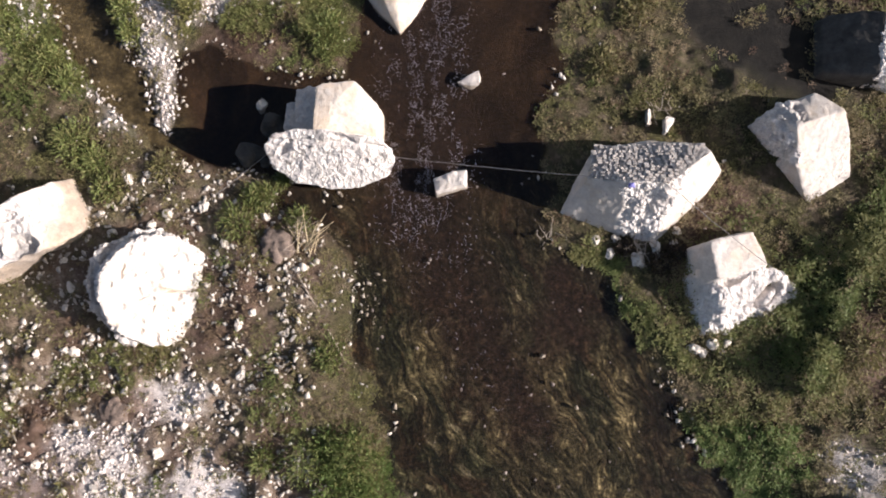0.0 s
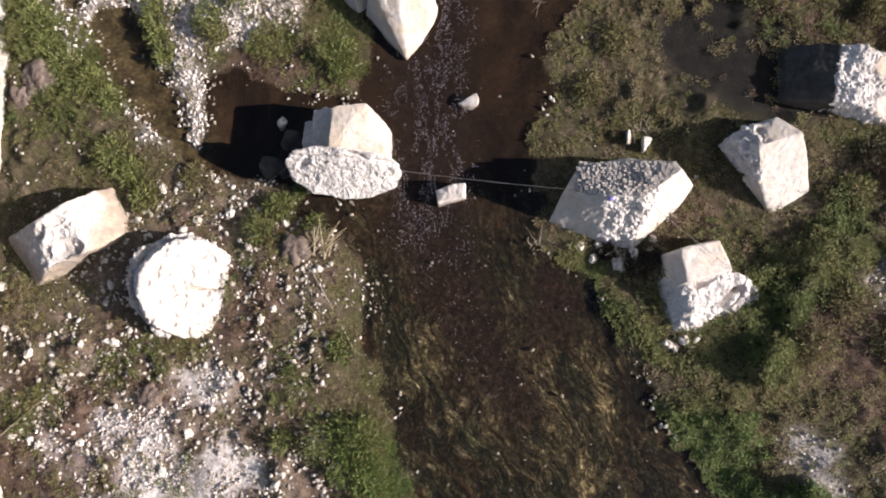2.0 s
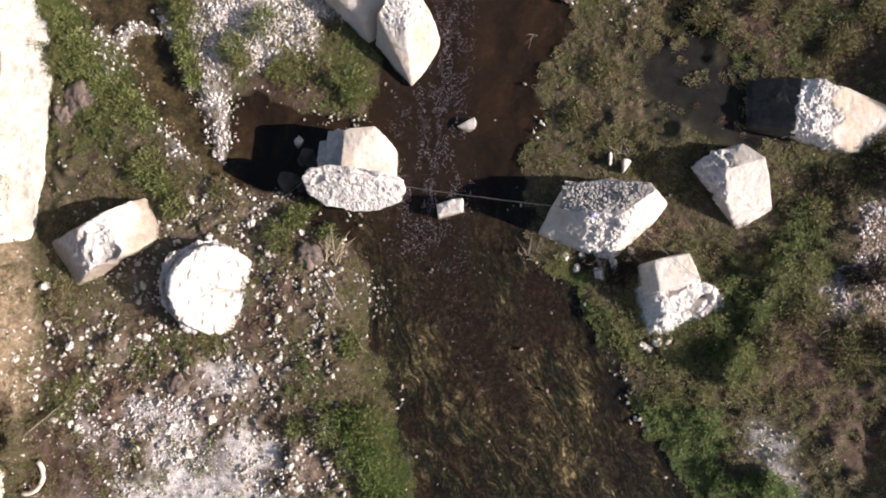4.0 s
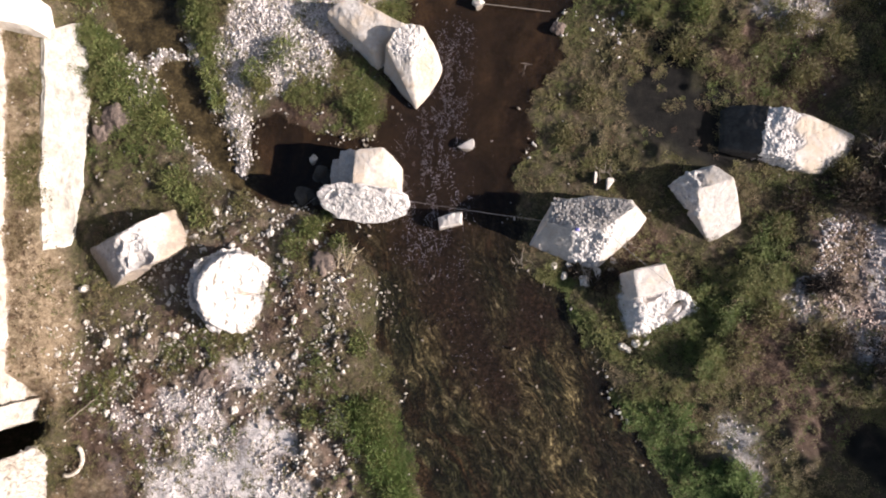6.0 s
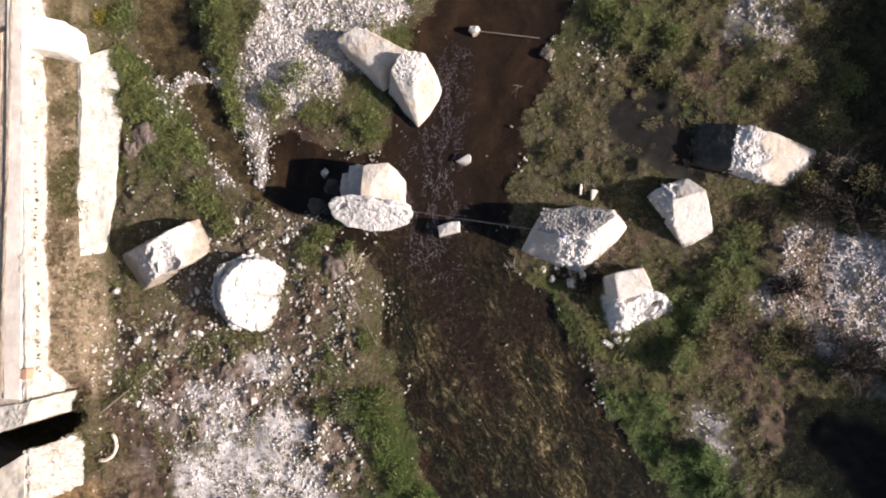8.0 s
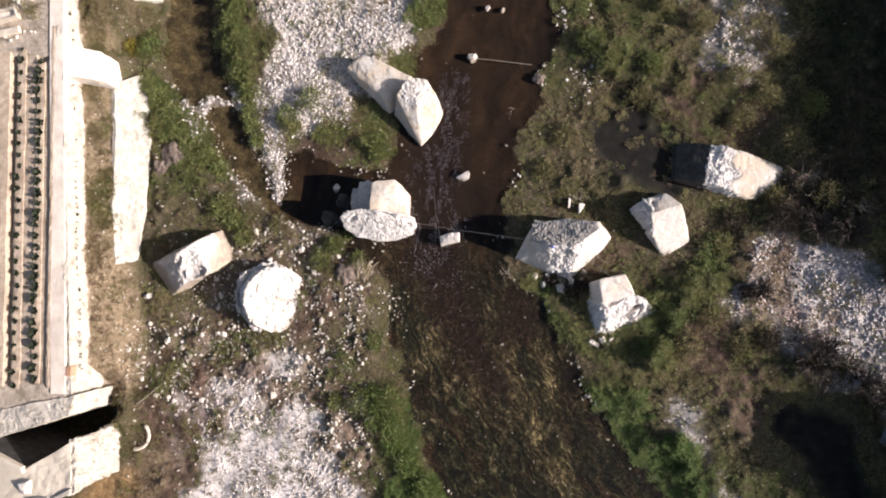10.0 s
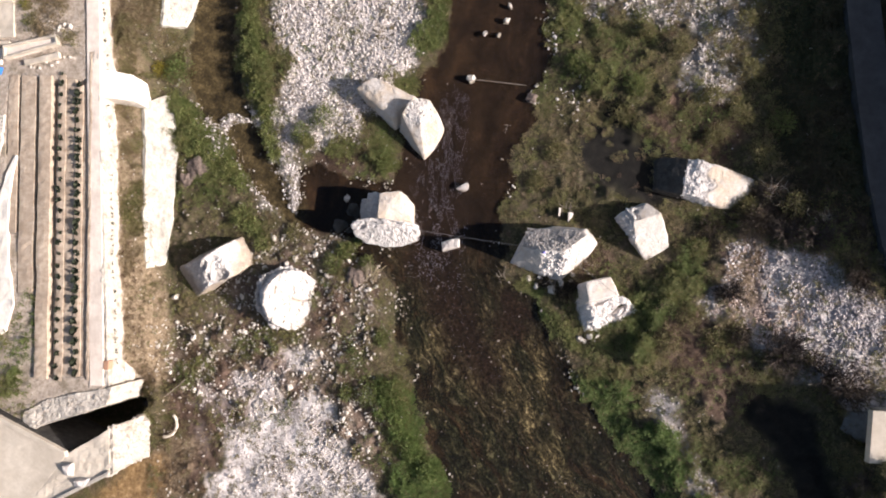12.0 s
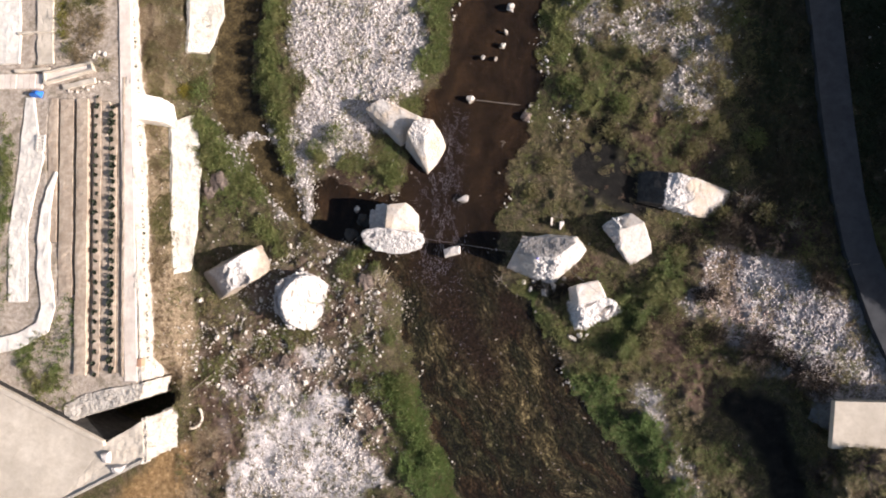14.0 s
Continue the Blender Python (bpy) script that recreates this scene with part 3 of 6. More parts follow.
def weather(bm, rubble, seed, rough=0.10, cell=6.5, dent=None, grain=None, swell=1.0):
    """Break the faces up: rubble(p, n) gives 0 for plastered stone, 1 for bare rubble core."""
    layer = bm.verts.layers.float.new("rubble")
    lichen = bm.verts.layers.float.new("lichen")
    layer = bm.verts.layers.float["rubble"]
    shift = Vector((seed * 7.1, seed * 3.3, seed * 5.7))
    moves = []
    for v in bm.verts:
        p, n = v.co + shift, v.normal
        k = min(1.0, max(0.0, rubble(v.co + 0.25 * noise.noise_vector(v.co * 1.6), n)))
        fineness, depth, grey = grain(v.co, n) if grain else (cell, rough, 0.0)
        v[lichen] = grey
        near, spots = noise.voronoi((p + 0.08 * noise.noise_vector(p * 4)) * fineness)
        lump = min(1.0, (near[1] - near[0]) * 2.4) * (0.55 + 0.9 * noise.cell(spots[0] * 3.7 + shift) * 0.5)
        soft = 0.045 * noise.fractal(p * 1.3, 0.9, 2.0, 5) + 0.012 * noise.noise(p * 7)
        hard = depth * (0.8 * lump - 0.4 + 1.1 * noise.noise(p * 0.9) + 0.7 * noise.fractal(p * 3.1, 0.8, 2.1, 4) - 2.2 * max(0.0, noise.noise(p * 2.7) - 0.38))
        v[layer] = k
        moves.append(n * (swell * soft + k * hard - (dent(v.co) if dent else 0.0)))
    for v, m in zip(bm.verts, moves):
        v.co += m


def pebble_mesh(name, material, seed, rough=0.22, detail=1):
    bm = bmesh.new()
    bmesh.ops.create_icosphere(bm, subdivisions=detail, radius=1.0)
    for v in bm.verts:
        v.co *= 1 + rough * noise.noise(v.co * 1.3 + Vector((seed * 4.7, 0, 0))) + 0.1 * noise.noise(v.co * 3 + Vector((0, seed, 0)))
    me = bpy.data.meshes.new(name)
    bm.to_mesh(me)
    bm.free()
    me.materials.append(material)
    return me


COBBLES = [pebble_mesh("stone", WHITE, k, 0.5) for k in range(6)]
DARK_BOULDERS = [pebble_mesh("stone", MUDDY_SHADE, k + 40, 0.6, 3) for k in range(3)]
BOULDERS = [pebble_mesh("stone", CREAM, k + 9, 0.8, 2) for k in range(6)]


def rubble_stones(parent, holder, count, seed):
    """Single stones that stand out of the rubble of a block."""
    me, rnd = holder.data, random.Random(seed)
    picks = [k for k, a in enumerate(me.attributes["rubble"].data) if holder.name[:5] != "muddy"] and [k for k, a in enumerate(me.attributes["rubble"].data) if a.value > 0.75 and me.vertices[k].co.z > 0.05]
    for k in rnd.sample(picks, min(count, len(picks))):
        v = me.vertices[k]
        s = rnd.uniform(0.025, 0.075)
        m = pose(*(v.co - 0.35 * s * v.normal), rnd.uniform(0, 360), rnd.uniform(0, 360), rnd.uniform(0, 360)) @ Matrix.Diagonal((s * rnd.uniform(0.8, 1.5), s, s * rnd.uniform(0.6, 1.0), 1))
        shared("stone", rnd.choice(COBBLES), parent, m)


def pier_block(label, pieces, seed, stones=26, material=PIER):
    """A broken piece of the old bridge: hulls of (name, corners, rubble)."""
    xs = [p for piece in pieces for p in piece[1]]
    base = Vector((sum(p[0] for p in xs) / len(xs), sum(p[1] for p in xs) / len(xs), 0))
    top = tagged(new("pier_block"), label, "masonry block", "fallen pieces of the bridge")
    top.location = base
    for k, (name, corners, rubble, *more) in enumerate(pieces):
        bm = hull([Vector(p) - base for p in corners])
        fine(bm, 0.115)
        bm.normal_update()
        split = [e for e in bm.edges if min(rubble(v.co + base, v.normal) for v in e.verts) > 0.4]
        bmesh.ops.subdivide_edges(bm, edges=split, cuts=1)
        bmesh.ops.triangulate(bm, faces=[f for f in bm.faces if len(f.verts) > 3])
        bm.normal_update()
        dent, grain, coat = (more + [None, None, None])[:3]
        weather(bm, lambda p, n, f=rubble: f(p + base, n), seed + k, dent=(lambda p, f=dent: f(p + base)) if dent else None, grain=(lambda p, n, f=grain: f(p + base, n)) if grain else None)
        ob = part(name, bm, coat or material, top)
        rubble_stones(ob, ob, stones, seed + k)
    return top


# ---- the fallen bridge ----
def ramp01(v, soft=0.12):
    return min(1.0, max(0.0, 0.5 + v / (2 * soft)))


def bowl(p, centre, a, b, turn, depth):
    """Depth of an oval hollow, seen from above."""
    u, v = p.x - centre[0] + 0.06 * noise.noise(p * 3.1), p.y - centre[1] + 0.06 * noise.noise(p * 2.7)
    c, s = math.cos(turn), math.sin(turn)
    d = ((u * c + v * s) / a) ** 2 + ((v * c - u * s) / b) ** 2
    return depth * max(0.0, 1 - d) ** 0.7


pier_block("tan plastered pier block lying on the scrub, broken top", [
    ("shaft", [(-15.9, 2.76, 1.6), (-15.0, 3.4, 1.55), (-14.2, 1.65, 1.05), (-15.5, 1.05, 1.3), (-14.2, 4.0, 0.95), (-13.9, 4.4, -0.2), (-13.05, 2.8, -0.2), (-13.5, 2.3, -0.2),
               (-16.8, 0.35, 0.1), (-18.0, 2.25, 0.35), (-18.0, 1.55, 0.0), (-17.9, 2.4, -0.3), (-16.6, 0.4, -0.3), (-15.4, 3.9, -0.3)],
     lambda p, n: 0.9 * ramp01(n.z - 0.55, 0.2) * ramp01(-14.2 - p.x + 0.25 * (p.y - 2.4), 0.35) * ramp01(p.z - 0.7),
     lambda p: bowl(p, (-14.85, 1.75), 0.55, 0.38, 0.4, 0.3) + bowl(p, (-15.85, 2.3), 0.4, 0.22, 1.2, 0.22) + bowl(p, (-15.3, 2.75), 0.35, 0.2, 0.2, 0.16) + bowl(p, (-15.6, 1.6), 0.3, 0.2, 2.0, 0.15),
     # west face greyed to stand in for shade; the pit is stained
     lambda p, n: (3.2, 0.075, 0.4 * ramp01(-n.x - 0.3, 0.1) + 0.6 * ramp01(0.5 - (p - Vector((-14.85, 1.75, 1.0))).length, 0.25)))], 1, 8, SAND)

DRUM_UP = Vector((0.52, -0.12, 0.84)).normalized()


def disc(centre, radius, uneven=0.0, count=18):
    side = DRUM_UP.cross(Vector((0, 1, 0))).normalized()
    other = DRUM_UP.cross(side)
    return [Vector(centre) + radius * (1 + uneven * noise.noise(Vector((2 * math.cos(a), 2 * math.sin(a), radius * 9)))) * (math.cos(a) * side + math.sin(a) * other) for a in (2 * math.pi * k / count for k in range(count))]


DRUM = Vector((-10.45, 0.35, 0.75))
pier_block("round white pier drum tipped on its side in the gravel", [
    ("drum", disc(DRUM + Vector((0.16, -0.06, -0.05)), 1.86, 0.03, 26) + disc(DRUM + Vector((0.1, -0.03, 0)) - 0.8 * DRUM_UP, 1.9, 0.05, 26), lambda p, n: 0.22 + 0.7 * ramp01(0.7 - n.dot(DRUM_UP)),
     lambda p: 0.2 * ramp01(0.035 - abs(p.y - 0.32 - 0.06 * math.sin(4 * p.x)), 0.04) * ramp01(p.x + 10.6, 0.5) + 0.09 * ramp01(noise.noise(p * 4.3) - 0.4, 0.1) + bowl(p, (-8.72, 0.34), 0.14, 0.08, 0.0, 0.1)),
    ("flange", disc(DRUM - 0.42 * DRUM_UP + Vector((-0.36, -0.02, 0)), 1.86, 0.16, 24) + disc(DRUM - 1.3 * DRUM_UP + Vector((-0.1, 0, 0)), 1.85, 0.1, 24), lambda p, n: 1.0,
     # flange turns greyer toward its west rim
     lambda p: 0.3 * noise.noise(p * 1.3) + 0.16 * noise.noise(p * 3.7), lambda p, n: (4.5, 0.13, 0.35 * ramp01(-p.x - 11.6, 0.3)))], 11, 30)

pier_block("white pier stump with a wide broken rubble footing in the water", [
    ("shaft", [(-4.95, 6.9, 1.7), (-4.71, 7.0, 1.7), (-3.71, 7.12, 1.6), (-3.36, 6.83, 1.4), (-3.05, 6.49, 1.1), (-2.99, 5.3, 1.1), (-5.02, 5.3, 1.75),
               (-5.1, 7.1, -0.35), (-3.5, 7.2, -0.35), (-2.95, 6.5, -0.35), (-2.9, 5.2, -0.35), (-5.1, 5.2, -0.35)], lambda p, n: 0.25 * ramp01(0.3 - n.z, 0.2), None, None, TAN),
    # both ledges greyed for the shaded side they stand on
    ("ledge", [(-5.76, 7.1, 1.0), (-5.0, 7.1, 1.25), (-5.0, 5.4, 1.35), (-5.8, 5.4, 1.15), (-4.9, 7.1, -0.35), (-4.9, 5.3, -0.35), (-5.85, 7.15, -0.35), (-5.9, 5.3, -0.35)], lambda p, n: 0.55, None, lambda p, n: (3.0, 0.09, 0.25)),
    ("ledge", [(-5.8, 6.8, 0.75), (-6.25, 6.75, 0.6), (-6.29, 5.4, 0.7), (-5.7, 5.4, 0.85), (-6.35, 6.9, -0.35), (-6.4, 5.3, -0.35), (-5.6, 6.9, -0.35), (-5.6, 5.3, -0.35)], lambda p, n: 0.6, None, lambda p, n: (3.0, 0.1, 0.3)),
    ("footing", [(-6.31, 5.24, 1.95), (-5.49, 5.38, 2.2), (-4.47, 5.31, 2.25), (-3.5, 5.19, 2.15), (-2.87, 5.13, 1.85), (-6.62, 4.95, 1.65), (-2.46, 4.86, 1.45), (-2.42, 4.54, 1.05), (-2.62, 4.18, 0.75),
                 (-3.53, 3.81, 0.5), (-4.72, 3.74, 0.5), (-5.88, 3.98, 0.7), (-6.52, 4.36, 1.1), (-6.9, 5.3, 0.2), (-2.6, 5.2, 0.2), (-6.6, 5.2, -0.4), (-4.5, 4.0, -0.4), (-2.9, 4.9, -0.4)], lambda p, n: 1.0,
     # west end greyed to stand in for shade; the specks are random
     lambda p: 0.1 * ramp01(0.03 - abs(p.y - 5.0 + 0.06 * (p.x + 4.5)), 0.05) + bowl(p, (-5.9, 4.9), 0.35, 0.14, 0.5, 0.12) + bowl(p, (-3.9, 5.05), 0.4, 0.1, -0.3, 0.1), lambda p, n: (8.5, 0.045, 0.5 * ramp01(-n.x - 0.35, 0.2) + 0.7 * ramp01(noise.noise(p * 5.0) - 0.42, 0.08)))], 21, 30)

LONG_PIER = pier_block("long white pier piece with coursed masonry on its top", [
    ("shaft", [(4.05, 4.74, 1.2), (4.22, 4.91, 1.1), (5.81, 5.18, 0.9), (6.18, 4.95, 1.3), (7.39, 4.93, 1.5), (7.51, 4.6, 1.9), (6.17, 3.51, 2.1), (5.02, 3.56, 2.0), (3.81, 3.86, 1.45), (4.15, 4.32, 1.45), (3.69, 3.69, 1.2),
               (3.11, 2.93, 0.0), (5.24, 2.02, 0.0), (6.31, 1.9, 0.0), (7.12, 2.76, 0.3), (8.17, 3.73, 0.2), (8.42, 4.27, 0.5), (4.2, 4.95, -0.3), (8.0, 5.2, -0.3), (8.5, 4.0, -0.3), (3.1, 2.7, -0.3)],
     lambda p, n: max(ramp01(n.z - 0.8, 0.08) * ramp01(p.y - 3.6, 0.1), ramp01(-n.y - 0.2) * ramp01(p.x - 5.05 + 0.1 * p.z, 0.08) * ramp01(6.9 - 0.35 * (2.0 - p.z) * (p.z < 1.8) - p.x, 0.1)), None,
     # top darkened for joints and grazing light, west face for shade
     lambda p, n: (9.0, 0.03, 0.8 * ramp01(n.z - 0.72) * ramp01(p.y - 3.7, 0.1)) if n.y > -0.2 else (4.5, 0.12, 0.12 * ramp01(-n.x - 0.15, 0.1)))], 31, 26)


def course_stones(parent, corners, rows, seed):
    """Rows of rough squared stones bedded over the top of a block, between corners (x, y) in turn."""
    rnd, me, base = random.Random(seed), parent.data, parent.parent.location
    pts = np.array([v.co[:] for v in me.vertices if v.normal.z > 0.2])
    a, b, c, d = [Vector((*q, 0)) - Vector((base.x, base.y, 0)) for q in corners]
    for r in range(rows):
        v = (r + 0.5) / rows
        left, right = a.lerp(d, v), b.lerp(c, v)
        way, u = (right - left), rnd.uniform(0, 0.12)
        turn = math.degrees(math.atan2(way.y, way.x))
        while u < way.length - 0.08:
            long = rnd.uniform(0.09, 0.2)
            q = left + way * ((u + long / 2) / way.length)
            near = pts[np.argmin(np.hypot(pts[:, 0] - q.x, pts[:, 1] - q.y))]
            if rnd.random() < 0.93:
                m = pose(q.x, q.y, float(near[2]) + rnd.uniform(-0.015, 0.03), rnd.uniform(-14, 4), rnd.uniform(-9, 9), turn + rnd.uniform(-5, 5))
                shared("course_stone", rnd.choice(BLOCKS), parent, m @ Matrix.Diagonal((long * 0.47, 0.042, 0.045, 1)))
            u += long + rnd.uniform(0.004, 0.022)


def squared_mesh(seed):
    rnd, bm = random.Random(seed), bmesh.new()
    bmesh.ops.create_cube(bm, size=2.0)
    for v in bm.verts:
        v.co = Vector((v.co.x * rnd.uniform(0.8, 1.1), v.co.y * rnd.uniform(0.7, 1.1), v.co.z * rnd.uniform(0.8, 1.15)))
    bmesh.ops.bevel(bm, geom=bm.edges[:], offset=0.22, segments=1, affect="EDGES")
    me = bpy.data.meshes.new("course_stone")
    bm.to_mesh(me)
    bm.free()
    me.materials.append(COURSE)
    return me


COURSE = stone_material("weathered_course_stone", (0.30, 0.265, 0.24), (0.58, 0.535, 0.50))
BLOCKS = [squared_mesh(k) for k in range(6)]
rag = hull([Vector(q) for q in ((-0.1, -0.06, 0), (0.12, -0.08, 0), (0.1, 0.09, 0), (-0.09, 0.07, 0), (-0.03, 0.0, 0.07), (0.05, 0.02, 0.05))], 0.01)
fine(rag, 0.05)
ob = tagged(part("rag", rag, plain_material("violet_cloth", (0.16, 0.15, 0.42), (0.28, 0.27, 0.6), 9.0)), "crumpled violet-blue rag on the broken masonry", "rag")
ob.location = (5.02, 3.5, 2.0)
course_stones(LONG_PIER.children[0], ((4.02, 5.05), (7.45, 4.9), (6.15, 3.52), (3.74, 3.84)), 15, 5)

pier_block("square white pier block tilted over in the scrub", [
    ("shaft", [(9.62, 5.95, 1.25), (11.17, 6.65, 1.2), (11.99, 6.0, 1.35), (10.31, 5.44, 1.65), (9.36, 5.85, 0.7), (10.4, 4.45, 1.2), (12.85, 4.1, 0.1), (11.6, 3.15, 0.0), (11.4, 3.1, 0.0), (12.3, 5.0, 0.95), (9.5, 5.9, -0.2), (11.3, 6.9, -0.2), (12.2, 6.3, -0.2), (12.9, 4.6, -0.2), (11.5, 3.3, -0.2)],
     lambda p, n: ramp01(10.3 + 0.16 * (5.5 - p.y) - p.x + 0.35 * (p.y > 5.6), 0.12) * ramp01(p.z - 0.15, 0.15), lambda p: bowl(p, (10.25, 4.7), 0.35, 0.12, 1.2, 0.16) + bowl(p, (10.0, 5.5), 0.3, 0.12, 2.2, 0.12),
     # north-tilted top greyed to stand in for weak light
     lambda p, n: (4.0, 0.16, 0.3 * ramp01(n.z - 0.75) * ramp01(n.y)))], 41, 22)

pier_block("white pier block with a hollow in its broken face", [
    ("shaft", [(7.59, 1.84, 1.35), (9.10, 2.17, 0.95), (9.54, 1.10, 0.95), (7.74, 0.63, 1.45), (7.15, 1.6, -0.2), (9.3, 2.3, -0.2), (10.0, 1.0, -0.2), (7.2, 0.3, -0.2)], lambda p, n: 0.0),
    ("core", [(7.85, 0.79, 1.15), (9.54, 1.08, 0.85), (10.90, 0.26, 0.25), (8.20, -1.48, 0.00), (7.54, -1.33, 0.00), (7.08, 0.70, 0.20), (9.95, -0.87, 0.00), (10.44, 0.74, 0.45), (8.05, -0.38, 0.80), (7.2, 1.2, -0.2), (10.6, 0.9, -0.2), (10.8, 0.2, -0.2), (8.1, -1.4, -0.2), (7.2, 0.2, -0.2)], lambda p, n: ramp01(p.x - 7.45),
     lambda p: bowl(p, (9.72, 0.14), 0.58, 0.27, 0.75, 0.75) + bowl(p, (8.45, 0.62), 0.6, 0.12, 0.35, 0.2), lambda p, n: (3.6, 0.1, 0.0))], 51, 24)

pier_block("long tan pier block with a pointed cutwater end in the river", [
    ("shaft", [(-6.75, 13.75, 1.1), (-6.19, 14.05, 1.35), (-5.6, 14.35, 1.45), (-2.95, 13.2, 1.1), (-4.5, 11.94, 0.95), (-6.9, 13.7, -0.2), (-5.5, 14.6, -0.2), (-2.2, 13.0, -0.2), (-4.3, 11.2, -0.2)], lambda p, n: 0.0, None, None, TAN),
    ("cutwater", [(-3.75, 11.94, 1.5), (-3.29, 12.65, 1.75), (-2.7, 12.87, 1.8), (-2.0, 12.79, 1.7), (-1.56, 12.23, 1.3), (-1.13, 11.36, 0.3), (-1.59, 10.32, 0.1), (-2.39, 9.4, 0.0), (-3.15, 11.24, 0.9), (-2.6, 11.6, 1.5),
                  (-4.1, 11.2, -0.2), (-3.9, 12.1, -0.2), (-2.0, 12.9, -0.2), (-1.2, 11.3, -0.2), (-2.4, 9.45, -0.2)],
     lambda p, n: 0.85 * ramp01(0.85 - (p - Vector((-2.75, 12.15, 1.6))).length, 0.15),
     lambda p: 0.05 * ramp01(noise.noise(p * 6.0) - 0.25, 0.1) * ramp01(1.0 - (p - Vector((-2.75, 12.15, 1.6))).length, 0.2), lambda p, n: (7.0, 0.04, 0.0), TAN)], 61, 14)

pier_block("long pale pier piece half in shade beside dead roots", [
    # west end: its own shade and a mud stain in one dark colour
    ("muddy_end", [(12.05, 9.44, 0.32), (12.35, 9.69, 0.32), (13.67, 9.42, 1.05), (13.32, 7.23, 1.05), (11.95, 7.63, 0.32), (11.8, 9.6, -0.2), (11.7, 7.5, -0.2), (14.2, 9.2, -0.2), (14.0, 7.0, -0.2)], lambda p, n: 0.0, None, None, MUDDY_SHADE),
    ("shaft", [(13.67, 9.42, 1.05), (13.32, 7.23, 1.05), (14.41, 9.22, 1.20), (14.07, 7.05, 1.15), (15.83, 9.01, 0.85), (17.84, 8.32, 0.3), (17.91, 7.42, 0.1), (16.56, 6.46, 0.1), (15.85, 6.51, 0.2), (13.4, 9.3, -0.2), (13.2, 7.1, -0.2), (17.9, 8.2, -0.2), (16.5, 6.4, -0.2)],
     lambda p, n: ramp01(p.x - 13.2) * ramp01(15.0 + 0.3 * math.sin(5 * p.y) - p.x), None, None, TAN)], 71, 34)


def loose_block(label, corners, seed, material=PIER):
    base = Vector((sum(p[0] for p in corners) / len(corners), sum(p[1] for p in corners) / len(corners), 0))
    bm = hull([Vector(p) - base for p in corners], 0.04)
    fine(bm, 0.09)
    weather(bm, lambda p, n: 0.25, seed, 0.08, 5)
    ob = part("masonry_fragment", bm, material)
    ob.location = base
    return tagged(ob, label, "masonry fragment", "loose pieces of the bridge")


loose_block("small pale masonry cube standing in the riffle", [(-1.2, 4.1, 0.35), (-0.55, 4.3, 0.6), (-0.05, 4.35, 0.6), (-0.15, 3.9, 0.45), (-1.1, 3.65, 0.3), (-1.2, 4.2, -0.4), (-0.1, 4.5, -0.4), (0.0, 3.85, -0.4), (-1.1, 3.55, -0.4)], 81)
loose_block("flat white stone wedge lying in the river", [(-0.4, 7.6, 0.03), (0.4, 8.0, 0.2), (0.45, 7.55, 0.12), (0.2, 7.4, -0.3), (0.5, 7.9, -0.3), (-0.3, 7.6, -0.3)], 82)


# ---- west bank: terrace, walls, garden, abutment ----
def long_prism(name, outline, low, high, material, label="", kind="structure", category="wall", longest=0.4, rough=0.06, rubble=0.5, seed=1, parent=None):
    """An upright prism over a convex outline of (x, y), with worn faces."""
    bm = hull([(x, y, z) for x, y in outline for z in (low, high)], 0.03)
    fine(bm, longest)
    weather(bm, lambda p, n: rubble, seed, rough * 0.6, 4.0, swell=1.0 if rough > 0.04 else 0.2)
    ob = part(name, bm, material, parent)
    return tagged(ob, label, category if parent is None else "", kind=kind if parent is None else "")


long_prism("wall_west", [(wall_x(-5.6) - 0.3, -5.6), (wall_x(-5.6), -5.6), (wall_x(34), 34), (wall_x(34) - 0.3, 34)], 0.9, 3.42, LIME, "sunlit whitewashed rubble retaining wall of the garden", rough=0.16, rubble=0.9, seed=3)
long_prism("wall_south", [(wall_x(-5.4) - 0.1, -6.0), (wall_x(-5.4) + 0.2, -4.9), (-23.8, -5.75), (-25.2, -6.6), (-25.2, -7.7), (-23.1, -6.9)], -0.4, 3.5, LIME, "ragged pale retaining wall above the dark gully", rough=0.1, rubble=1.0, seed=4, longest=0.18)


buttress = hull([(-22.25, 14.2, 3.3), (-22.1, 12.4, 3.3), (-20.6, 14.1, 2.5), (-20.3, 12.4, 2.5), (-22.25, 14.2, 0.4), (-22.1, 12.4, 0.4), (-20.55, 14.12, 0.4), (-20.25, 12.38, 0.4)], 0.05)
fine(buttress, 0.2)
weather(buttress, lambda p, n: 0.3, 5, 0.05, 4.0)
tagged(part("buttress", buttress, CHALK), "square whitewashed buttress on the garden wall", "buttress", kind="structure")
long_prism("path", [(bed_x(-4.9, 2.0), -4.9), (wall_x(-4.9) - 0.3, -4.9), (wall_x(34) - 0.3, 34), (bed_x(34, 2.0), 34)], 3.2, 3.47, PATH, "pinkish beaten earth path along the wall", category="path", rough=0.02, seed=6)


